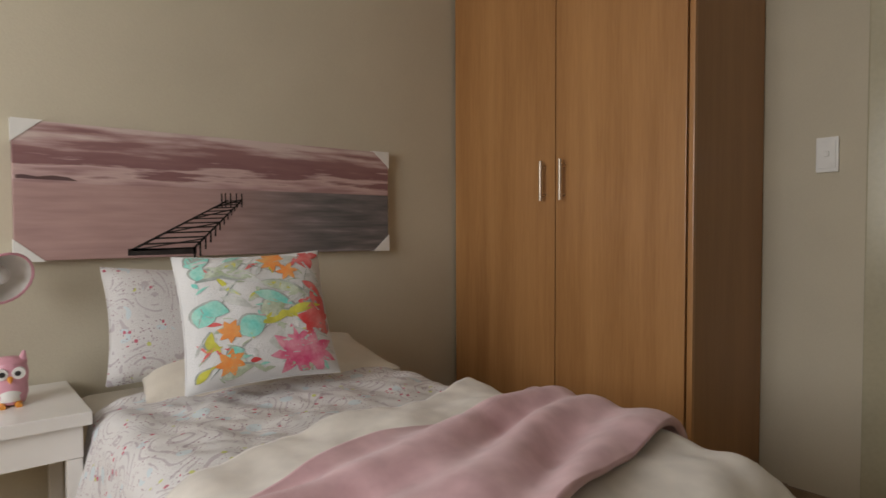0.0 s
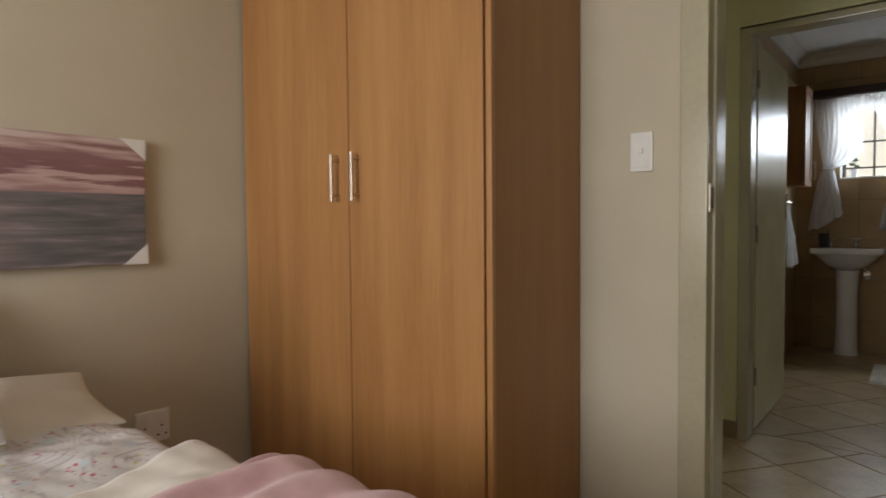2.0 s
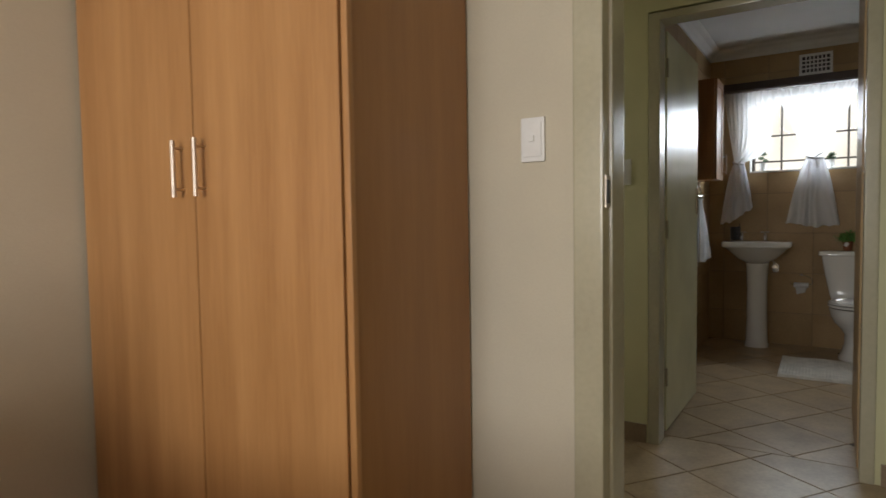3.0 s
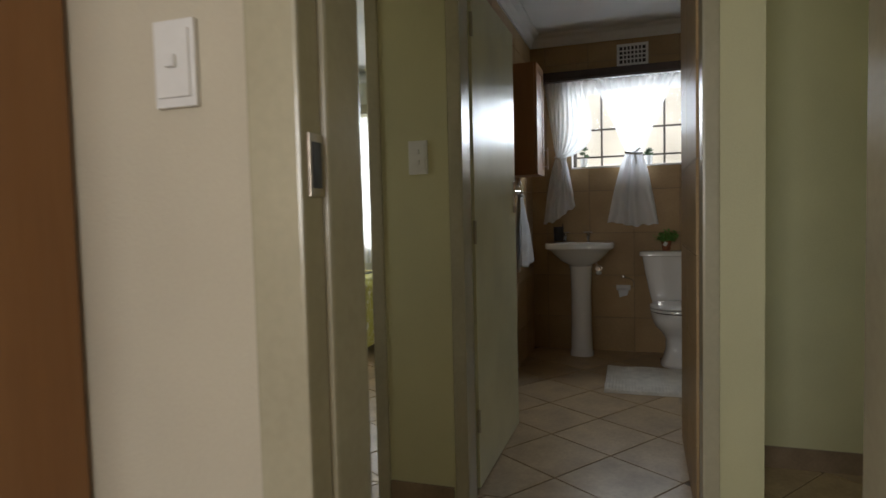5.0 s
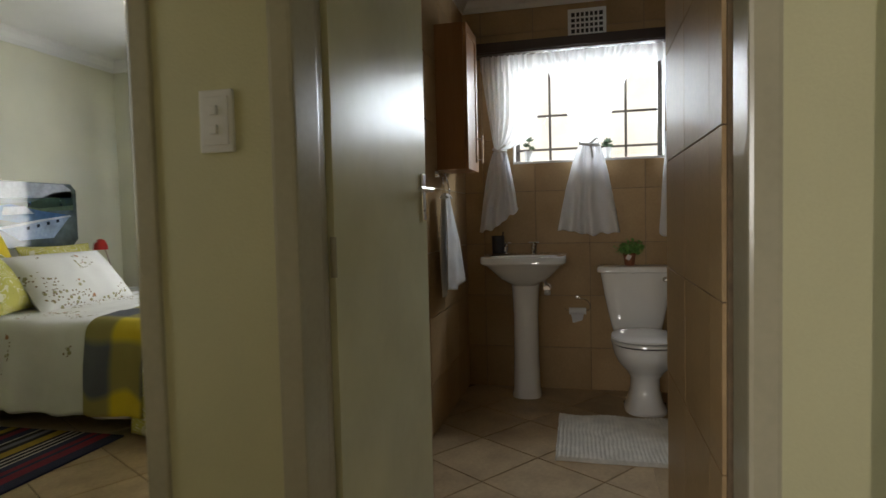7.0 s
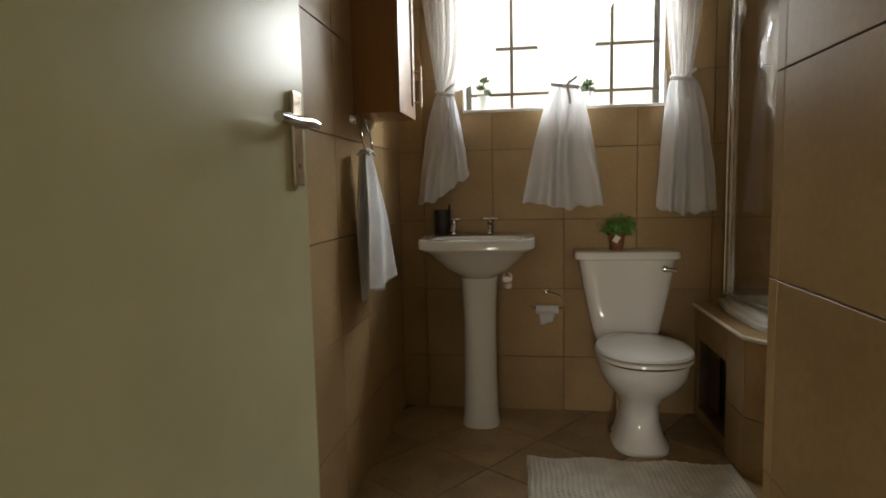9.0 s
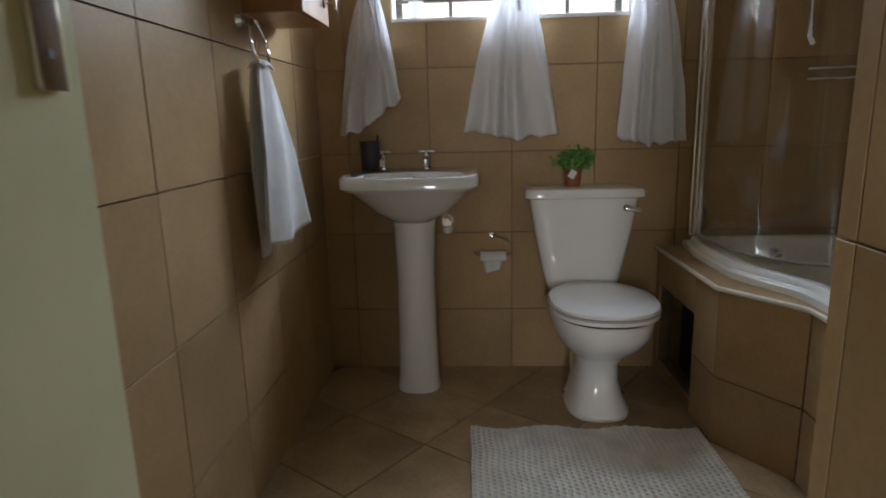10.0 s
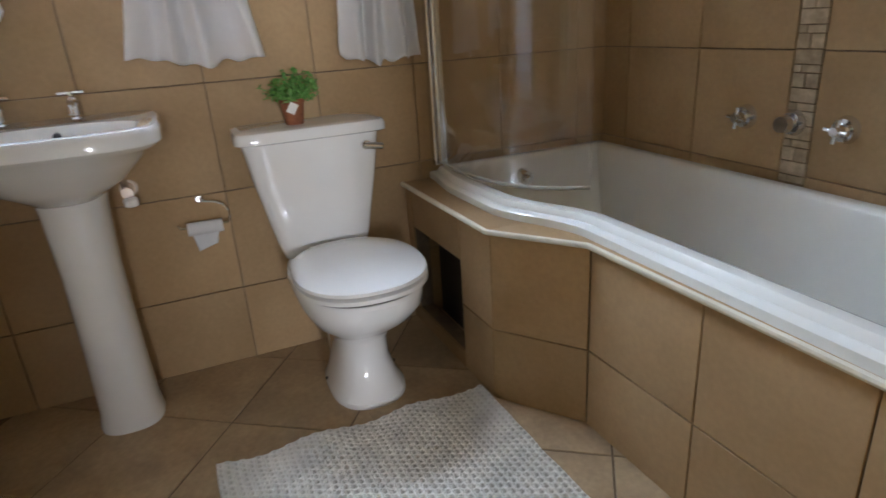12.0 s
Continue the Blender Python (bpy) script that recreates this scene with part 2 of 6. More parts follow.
def thing(name, at, label, category, group=""):
    ob = new(name)
    ob.empty_display_size = 0.1
    ob.matrix_world = Matrix.Translation(at)
    return tagged(ob, label, category, group)


def structure(name, bm, mat, label, category):
    return tagged(part(name, bm, mat, None), label, category, kind="structure")


def solid(name, boxes, mat, label, category):
    bm = bmesh.new()
    for b in boxes:
        box(bm, *b)
    return structure(name, bm, mat, label, category)


def pinch(u, points):
    """Smooth values between (position, value) pairs."""
    for (a, p), (b, q) in zip(points, points[1:]):
        if u <= b:
            s = max(0, min(1, (u - a) / (b - a)))
            return p + (q - p) * s * s * (3 - 2 * s)
    return points[-1][1]


# ---- the shell ----
TOP = 2.55
ground = structure("ground", box(bmesh.new(), -60, 60, -60, 60, -0.25, -0.15), LAWN, "dry green lawn round the house", "lawn")
solid("backdrop", [(9.2, 9.4, -8, 10, -0.15, 3.5)], OUTSIDE, "sunlit cream plastered wall of the house next door", "neighbouring wall")
floor = solid("floor", [(-2.05, 7.0, -3.35, 3.8, -0.15, -0.004)], GROUT, "grout bed under the floor tiles", "floor")
# The opening at x 2.4 to 3.1 is unseen, added for the hall's north fill.
wall_north = solid("wall_north", [(-2.05, 2.4, 1.66, 1.85, 0, TOP), (3.1, 3.42, 1.66, 1.85, 0, TOP), (2.4, 3.1, 1.66, 1.85, 0, 0.95), (2.4, 3.1, 1.66, 1.85, 2.1, TOP)], PAINT, "warm cream painted bedroom wall", "wall")
wall_west = solid("wall_west", [(-2.05, -1.9, -2.0, -0.34, 0, TOP), (-2.05, -1.9, 0.98, 1.66, 0, TOP), (-2.05, -1.9, -0.34, 0.98, 0, 0.9), (-2.05, -1.9, -0.34, 0.98, 2.1, TOP)], PAINT, "cream painted bedroom wall with a window opening", "wall")
wall_south = solid("wall_south", [(-2.05, 2.03, -2.15, -2.0, 0, TOP)], PAINT, "plain cream painted bedroom wall", "wall")
wall_door = solid("wall_bedroom_door", [(2.045, 2.18, 0.35, 1.66, 0, TOP), (2.03, 2.18, 0.105, 0.35, 0, TOP), (2.03, 2.18, -0.75, 0.105, 2.08, TOP), (2.03, 2.18, -3.2, -0.75, 0, TOP)], PAINT, "cream painted wall round the bedroom doorway", "wall")
wall_hall = solid("wall_hall_east", [(3.42, 3.57, -0.77, -0.638, 0, TOP), (3.42, 3.57, 0.27, 0.535, 0, TOP), (3.42, 3.57, -0.638, 0.27, 2.08, TOP), (3.42, 3.57, 0.535, 1.47, 2.08, TOP), (3.42, 3.57, 1.47, 3.8, 0, TOP)], PAINT_HALL, "olive-cream painted hall wall with two doorways", "wall")
wall_niche = solid("wall_hall_niche", [(3.57, 4.16, -0.77, -0.61, 0, TOP), (4.16, 4.408, -3.2, -0.61, 0, TOP)], PAINT_HALL, "painted hall wall beside the bathroom door, tinted for greenish light", "wall")
# Unseen end wall; its opening is added for the south fill lamp.
wall_hall_end = solid("wall_hall_end", [(2.03, 2.55, -3.35, -3.2, 0, TOP), (3.65, 4.47, -3.35, -3.2, 0, TOP), (2.55, 3.65, -3.35, -3.2, 0, 0.9), (2.55, 3.65, -3.35, -3.2, 2.1, TOP)], PAINT_HALL, "painted unseen end wall of the hall with an opening added for fill", "wall")
wall_left = solid("wall_bathroom_north", [(3.57, 7.0, 0.47, 0.54, 0, TOP)], [PAINT_CREAM], "cream wall between bathroom and second bedroom", "wall")
wall_back = solid("wall_bathroom_east", [(6.31, 6.50, -1.95, -0.80, 0, TOP), (6.31, 6.50, 0.14, 0.47, 0, TOP), (6.31, 6.50, -0.80, 0.14, 0, 1.48), (6.31, 6.50, -0.80, 0.14, 2.14, TOP)], WALL_GROUT, "tiled bathroom window wall", "wall")
wall_bath_south = solid("wall_bathroom_south", [(4.17, 6.31, -1.95, -1.84, 0, TOP)], WALL_GROUT, "tiled wall behind the bathtub", "wall")
wall_bath_right = solid("wall_bathroom_passage", [(3.57, 4.416, -0.61, -0.59, 0, TOP), (4.408, 4.416, -1.84, -0.61, 0, TOP)], WALL_GROUT, "tiled wall beside the bathroom door", "wall")
wall_bed2_head = solid("wall_bedroom_2_north", [(3.57, 7.0, 3.68, 3.8, 0, TOP)], PAINT_CREAM, "pale cream wall behind the bed head", "wall")
wall_bed2_win = solid("wall_bedroom_2_east", [(6.85, 7.0, 0.54, 1.35, 0, TOP), (6.85, 7.0, 3.15, 3.68, 0, TOP), (6.85, 7.0, 1.35, 3.15, 0, 0.83), (6.85, 7.0, 1.35, 3.15, 2.1, TOP)], PAINT_CREAM, "pale cream wall with a wide window", "wall")
# Slabs overhang the walls as unseen eaves, added to keep the sun out.
for nm, r in (("ceiling_bedroom", (-3.3, 2.15, -2.6, 1.85)), ("ceiling_hall", (2.15, 3.57, -4.3, 1.85)), ("ceiling_bathroom", (3.57, 6.9, -2.3, 0.57)), ("ceiling_bedroom_2", (3.57, 7.3, 0.57, 4.2))):
    solid(nm, [(*r, TOP, TOP + 0.1)], CEILING, "white painted ceiling board with an added sun-blocking overhang", "ceiling")


def cornice(name, runs, label):
    """Coved plaster moulding; each run is start, end and the way into the room."""
    bm = bmesh.new()
    for a, b, n in runs:
        prof = [(0, -0.09), (0.012, -0.09), (0.02, -0.06), (0.045, -0.03), (0.075, -0.016), (0.085, 0), (0, 0)]
        loft(bm, [[(p[0] + n[0] * d, p[1] + n[1] * d, TOP - 0.001 + z) for d, z in prof] for p in (a, b)])
    structure(name, bm, CEILING, label, "cornice")


cornice("trim_bathroom", [((6.299, -1.83), (6.299, 0.459), (-1, 0)), ((3.57, 0.459), (6.299, 0.459), (0, -1)), ((4.43, -1.829), (6.299, -1.829), (0, 1))], "white coved plaster cornice in the bathroom")
cornice("trim_bedroom_2", [((6.849, 0.57), (6.849, 3.679), (-1, 0)), ((3.57, 3.679), (6.849, 3.679), (0, -1))], "white coved plaster cornice in the second bedroom")

# skirting
solid("baseboard_bedroom", [(-1.9, 1.52, 1.648, 1.659, 0, 0.10), (2.033, 2.044, 0.365, 0.456, 0, 0.10), (2.018, 2.029, 0.12, 0.35, 0, 0.10), (2.018, 2.044, 0.351, 0.362, 0, 0.10)], SKIRT, "brown tile skirting along the bedroom walls", "skirting")
solid("baseboard_hall", [(3.408, 3.419, 0.275, 0.53, 0, 0.09), (3.408, 3.419, -0.782, -0.66, 0, 0.09), (3.408, 4.15, -0.782, -0.771, 0, 0.09), (4.148, 4.159, -3.2, -0.782, 0, 0.09), (3.408, 3.419, 1.475, 1.655, 0, 0.09)], SKIRT, "brown tile skirting along the hall walls", "skirting")


# ---- door frames ----
def door_frame(name, x0, x1, y0, y1, top, rebate, label, f=0.045, stop=0.075):
    """Pressed steel frame with a single rebate on the leaf's side; y0 and y1 are the outer edges."""
    bm = bmesh.new()
    lip = 0.012
    for s, ya in ((1, y0), (-1, y1)):
        a, b = sorted((ya, ya + s * f))
        box(bm, *((x1 - 0.045, x1 + lip) if rebate > 0 else (x0 - lip, x0 + 0.045)), a, b, 0, top, 0.006)
        a, b = sorted((ya + s * 0.004, ya + s * stop))
        box(bm, *((x0 - lip, x1 - 0.047) if rebate > 0 else (x0 + 0.047, x1 + lip)), a, b, 0, top - 0.02, 0.008)
    box(bm, *((x1 - 0.045, x1 + lip) if rebate > 0 else (x0 - lip, x0 + 0.045)), y0 + f, y1 - f, top - f, top, 0.006)
    box(bm, *((x0 - lip, x1 - 0.047) if rebate > 0 else (x0 + 0.047, x1 + lip)), y0 + stop - 0.008, y1 - stop + 0.008, top - stop, top - 0.023, 0.004)
    return structure(name, bm, FRAME, label, "door frame")


door_frame("door_1", 2.03, 2.18, -0.76, 0.115, 2.09, -1, "cream enamelled pressed steel bedroom door frame", 0.083, 0.091)
door_frame("door_2", 3.42, 3.57, -0.643, 0.27, 2.09, 1, "cream enamelled pressed steel bathroom door frame", 0.040, 0.056)
door_frame("door_3", 3.42, 3.57, 0.53, 1.475, 2.09, 1, "cream enamelled steel frame of the second bedroom", 0.04, 0.055)


# ---- printed cloths ----
def printed(name, base, dots, line=None, line_scale=9.0, rough=0.9, spread=0.53, patch=None):
    """Cloth with printed curling lines and scattered spots: dots are (scale, size, colour)."""
    m = material(name, base, rough, scale=5, vary=0.04, grain=320, bump=0.2)
    nt = m.node_tree
    p = nt.nodes["Principled BSDF"]
    last = p.inputs["Base Color"].links[0].from_socket
    tc = nt.nodes.new("ShaderNodeTexCoord")
    def over(mask, color):
        mix = nt.nodes.new("ShaderNodeMix")
        mix.data_type = "RGBA"
        mix.inputs[7].default_value = (*color, 1)
        nt.links.new(mask, mix.inputs[0])
        nt.links.new(last, mix.inputs[6])
        return mix.outputs[2]
    if line:
        n = nt.nodes.new("ShaderNodeTexNoise")
        n.inputs["Scale"].default_value, n.inputs["Detail"].default_value, n.inputs["Distortion"].default_value = line_scale, 0, 0.8
        nt.links.new(tc.outputs["Object"], n.inputs["Vector"])
        mul, sin, cmp = (nt.nodes.new("ShaderNodeMath") for _ in range(3))
        mul.operation, sin.operation, cmp.operation = "MULTIPLY", "SINE", "GREATER_THAN"
        mul.inputs[1].default_value, cmp.inputs[1].default_value = 95, 0.72
        nt.links.new(n.outputs[0], mul.inputs[0])
        nt.links.new(mul.outputs[0], sin.inputs[0])
        nt.links.new(sin.outputs[0], cmp.inputs[0])
        gate, gm, prod = nt.nodes.new("ShaderNodeTexNoise"), nt.nodes.new("ShaderNodeMath"), nt.nodes.new("ShaderNodeMath")
        gate.inputs["Scale"].default_value = 22
        nt.links.new(tc.outputs["Object"], gate.inputs["Vector"])
        gm.operation, gm.inputs[1].default_value, prod.operation = "GREATER_THAN", 0.47, "MULTIPLY"
        nt.links.new(gate.outputs[0], gm.inputs[0])
        nt.links.new(gm.outputs[0], prod.inputs[0])
        nt.links.new(cmp.outputs[0], prod.inputs[1])
        last = over(prod.outputs[0], line)
    for scale, size, color in dots:
        v, c, gate, gm, prod = (nt.nodes.new(k) for k in ("ShaderNodeTexVoronoi", "ShaderNodeMath", "ShaderNodeTexNoise", "ShaderNodeMath", "ShaderNodeMath"))
        v.inputs["Scale"].default_value = scale
        nt.links.new(tc.outputs["Object"], v.inputs["Vector"])
        c.operation, c.inputs[1].default_value = "LESS_THAN", size
        nt.links.new(v.outputs["Distance"], c.inputs[0])
        gate.inputs["Scale"].default_value = patch or 7 + scale * 0.11
        nt.links.new(tc.outputs["Object"], gate.inputs["Vector"])
        gm.operation, gm.inputs[1].default_value, prod.operation = "GREATER_THAN", spread, "MULTIPLY"
        nt.links.new(gate.outputs[0], gm.inputs[0])
        nt.links.new(gm.outputs[0], prod.inputs[0])
        nt.links.new(c.outputs[0], prod.inputs[1])
        last = over(prod.outputs[0], color)
    nt.links.new(last, p.inputs["Base Color"])
    return m


DUVET = printed("paisley_duvet", (0.74, 0.72, 0.71), [(14, 0.32, (0.64, 0.71, 0.74)), (34, 0.19, (0.58, 0.14, 0.20)), (20, 0.13, (0.62, 0.64, 0.20)), (85, 0.2, (0.36, 0.24, 0.28)), (120, 0.22, (0.50, 0.38, 0.42))], (0.55, 0.50, 0.52), 5.0)
SPRIG = printed("sprig_duvet", (0.80, 0.80, 0.78), [(24, 0.30, (0.34, 0.32, 0.17)), (40, 0.26, (0.24, 0.17, 0.09)), (13, 0.17, (0.42, 0.20, 0.10))], spread=0.585, patch=3.6)
YELLOW_PRINT = printed("yellow_print", (0.55, 0.52, 0.12), [(9, 0.33, (0.75, 0.74, 0.58)), (26, 0.22, (0.40, 0.38, 0.10))], (0.72, 0.70, 0.5), 6.0)
YELLOW = material("yellow_cotton", (0.70, 0.52, 0.02), 0.85, scale=6, vary=0.06, grain=300, bump=0.2)
LINEN = material("white_linen", (0.80, 0.80, 0.80), 0.9, scale=6, vary=0.04, grain=300, bump=0.2)


def wrinkle(x, y, z, size, amount):
    return amount * noise.noise((x * size, y * size, z * size)) + 0.4 * amount * noise.noise((x * size * 2.7 + 9, y * size * 2.7, z * size))


def drape(bm, cx, hw, top, head, foot, drop, lift=0.0, edges=None, flare=0.06, crumple=0.012, nu=90, nv=90, size=5.0, round_=0.07, dome=0.03, ridges=0.0):
    """Cloth over a bed: a is measured across it, b from head to foot; edges gives the span of b for a place across."""
    def f(u, v):
        a = (u - 0.5) * 2 * (hw + drop)
        b0, b1 = edges(max(-hw, min(hw, a)) + cx) if edges else (head, foot - drop)
        b = b0 + (b1 - b0) * v
        over_a, over_b = max(0, abs(a) - (hw - round_)), max(0, (foot + round_) - b)
        x = math.copysign(min(abs(a), hw - round_), a)
        y = max(b, foot + round_)
        z = top + lift + dome * (1 - (a / (hw + drop)) ** 2)
        sag = 0
        for over, sign, ax in ((over_a, math.copysign(1, a), 0), (over_b, -1, 1)):
            q = round_ * math.pi / 2
            t = min(over, q) / round_
            out, down = round_ * math.sin(t), round_ * (1 - math.cos(t)) + max(0, over - q)
            out += max(0, over - q) * flare + (lift if over > 0 else 0) * min(1, over / q)
            if ax == 0:
                x += sign * out
            else:
                y += sign * out
            sag = max(sag, down) if sag else down
        w = wrinkle(cx + a, b, 0.3, size, crumple)
        if ridges:
            w += ridges * math.sin(38 * (b - 0.24 * a) + 4.5 * noise.noise((a * 2.4, b * 2.4, 1))) * (0.55 + 0.6 * noise.noise((a * 3, b * 3, 4)))
        hang = max(0, sag - round_)
        x += math.copysign(1, a) * (hang > 0) * min(1, hang * 6) * 0.022 * (1 + math.sin(b * 21 + 2 * noise.noise((b * 3, 0, 0)))) if over_a else 0
        return (cx + x, y, z - sag + w * (1 if hang <= 0 else 0.5))
    return sheet(bm, f, nu, nv)


def cushion_point(w, h, t, u, v, side, pinchy=0.06):
    """A stuffed square: u, v from -1 to 1."""
    bulge = max(0.0, (1 - abs(u) ** 2.4) * (1 - abs(v) ** 2.4)) ** 0.5
    x = u * w / 2 * (1 - pinchy * (1 - v * v))
    y = v * h / 2 * (1 - pinchy * (1 - u * u))
    return Vector((x, y, side * (t / 2 * bulge + 0.004) + wrinkle(x, y, side, 9, 0.006) * bulge))


def cushion(name, m, w, h, t, mat, label, group="", n=26, trim=None, seed=0):
    ob = thing(name, m.translation, label, "pillow" if "pillow" in name else "cushion", group)
    bm = bmesh.new()
    for side in (1, -1):
        sheet(bm, lambda u, v: m @ cushion_point(w, h, t, 2 * u - 1, 2 * v - 1, side), n, n)
    bmesh.ops.remove_doubles(bm, verts=bm.verts, dist=0.0005)
    bmesh.ops.recalc_face_normals(bm, faces=bm.faces)
    part("cover", bm, mat, ob, smooth=True)
    bm = bmesh.new()
    ring = [(-1 + 2 * i / 16, -1) for i in range(16)] + [(1, -1 + 2 * i / 16) for i in range(16)] + [(1 - 2 * i / 16, 1) for i in range(16)] + [(-1, 1 - 2 * i / 16) for i in range(17)]
    tube(bm, [m @ (cushion_point(w, h, t, u, v, 1) + Vector((0, 0, -0.004))) for u, v in ring], 0.004, 6)
    part("seam", bm, trim or mat, ob, smooth=True)
    return ob


# ---- small fixtures ----
def handle_bar(parent, x, y, z0, z1):
    """A T-bar pull that stands off a door facing -x."""
    bm = bmesh.new()
    rod(bm, (x - 0.032, y, z0), (x - 0.032, y, z1), 0.0068)
    for z in (z0 + 0.022, z1 - 0.022):
        rod(bm, (x - 0.032, y, z), (x, y, z), 0.004)
    part("handle", bm, STEEL, parent, "brushed steel bar handle", smooth=True)


def wall_switch(name, x, y0, y1, z0, z1, levers, label):
    sw = thing(name, (x, (y0 + y1) / 2, z0), label, "light switch")
    part("plate", box(bmesh.new(), x - 0.010, x, y0, y1, z0, z1, 0.003), PLASTIC, sw)
    cy = (y0 + y1) / 2
    part("rim", box(bmesh.new(), x - 0.014, x - 0.0098, y0 + 0.008, y1 - 0.008, z0 + 0.014, z1 - 0.014, 0.0015), PLASTIC, sw)
    for z in levers:
        part("rocker", box(bmesh.new(), x - 0.021, x - 0.0135, cy - 0.008, cy + 0.008, z - 0.009, z + 0.009, 0.002), PLASTIC, sw)


# ---- first bedroom ----
def wardrobe():
    x0, x1, y0, y1, top = 1.49, 2.035, 0.458, 1.648, 2.42
    w = thing("wardrobe", ((x0 + x1) / 2, (y0 + y1) / 2, 0), "tall oak veneer wardrobe with two closed doors", "wardrobe")
    bm = box(bmesh.new(), x0 + 0.03, x1, y0 + 0.019, y1, 0.08, top - 0.02)
    part("carcass", bm, OAK_SHADED, w)
    part("side_panel", box(bmesh.new(), x0 + 0.024, x1, y0, y0 + 0.018, 0, top, 0.0015), OAK_SHADED, w, "veneered side panel with its shade put into the colour")
    part("edge_strip", box(bmesh.new(), x0 + 0.004, x0 + 0.022, y0 - 0.004, y0 + 0.016, 0, top, 0.004), OAK, w)
    part("plinth", box(bmesh.new(), x0 + 0.05, x0 + 0.07, y0 + 0.02, y1, 0, 0.079), OAK_SHADED, w)
    part("top_panel", box(bmesh.new(), x0, x1, y0, y1, top, top + 0.02, 0.002), OAK, w)
    for a, b, hy in ((y0 + 0.022, 1.031, 0.985), (1.036, y1 - 0.004, 1.085)):
        d = part("door", box(bmesh.new(), x0, x0 + 0.019, a, b, 0.085, top - 0.006, 0.0025), OAK, w)
        handle_bar(d, x0, hy, 1.19, 1.35)


wardrobe()


def single_bed():
    b = thing("bed", (0.46, 0.8, 0), "single bed with cream mattress against the wall", "bed")
    part("base", box(bmesh.new(), -0.08, 0.78, -0.04, 1.63, 0.12, 0.32, 0.02), SHEET, b)
    part("mattress", box(bmesh.new(), -0.10, 0.80, -0.06, 1.64, 0.32, 0.56, 0.05, 4), SHEET, b, smooth=True)
    for x in (-0.04, 0.74):
        for y in (0.0, 1.6):
            part("leg", rod(bmesh.new(), (x, y, 0), (x, y, 0.12), 0.022, 0.028), DARK_WOOD, b)
    dv = thing("duvet", (0.46, 0.8, 0.58), "white duvet with grey paisley and red sprigs", "duvet")
    part("cover", drape(bmesh.new(), 0.35, 0.47, 0.572, 1.36, -0.08, 0.36, crumple=0.018, nu=150, nv=150, edges=lambda x: (1.34 + 0.05 * math.sin(5 * x), -0.35), size=8.5), DUVET, dv, smooth=True, thick=0.012)
    wt = thing("cream_throw", (0.46, 0.2, 0.62), "soft cream fleece throw spread over the bed foot", "throw")
    part("fleece", drape(bmesh.new(), 0.35, 0.475, 0.572, 0.6, -0.08, 0.30, lift=0.022, crumple=0.022, ridges=0.008, edges=lambda x: (0.63 + 0.17 * x + 0.02 * math.sin(9 * x), -0.34), nu=110, nv=100, size=5.5), FLEECE, wt, smooth=True, thick=0.016)
    pk = thing("pink_throw", (0.46, 0.3, 0.65), "dusty pink fleece throw rumpled across the bed", "throw")
    part("fleece", drape(bmesh.new(), 0.35, 0.48, 0.572, 0.5, -0.4, 0.36, lift=0.058, crumple=0.016, edges=lambda x: (0.40 + 0.20 * x + 0.02 * math.sin(7 * x), -0.08 + 0.30 * x + 0.02 * math.sin(6 * x)), nu=150, nv=110, size=4.5, ridges=0.024), PINK, pk, smooth=True, thick=0.018)


single_bed()
cushion("pillow", Matrix.Translation((0.252, 1.510, 0.775)) @ Euler((radians(72), radians(3), radians(4))).to_matrix().to_4x4(), 0.60, 0.36, 0.15, DUVET, "paisley pillow propped upright against the wall", "pillows on the single bed")
cushion("pillow", Matrix.Translation((0.42, 1.40, 0.625)) @ Euler((radians(8), 0, radians(-6))).to_matrix().to_4x4(), 0.80, 0.42, 0.13, SHEET, "plain cream pillow lying flat on the mattress", "pillows on the single bed")


def print_leaf(bm, m, w, h, t, u, v, length, width, turn, lobes=1):
    """A printed petal that follows the cushion's front."""
    for k in range(lobes):
        a = radians(turn + k * 360 / lobes)
        ax, n = Vector((math.cos(a), math.sin(a))), 7
        nx = Vector((-ax.y, ax.x))
        rows = []
        for i in range(n + 1):
            s = i / n
            half = width * math.sin(math.pi * min(1, s ** 0.8 * 0.97 + 0.015)) / 2
            row = []
            for c in (-1, 0, 1):
                q = Vector((u, v)) + ax * (s * length) + nx * (half * c + 0.05 * length * math.sin(3 * s))
                q.x, q.y = max(-0.97, min(0.97, q.x)), max(-0.97, min(0.97, q.y))
                row.append(bm.verts.new(m @ (cushion_point(w, h, t, q.x, q.y, 1) + Vector((0, 0, 0.0022)))))
            rows.append(row)
        for r, s_ in zip(rows, rows[1:]):
            for c in (0, 1):
                bm.faces.new((r[c], r[c + 1], s_[c + 1], s_[c]))


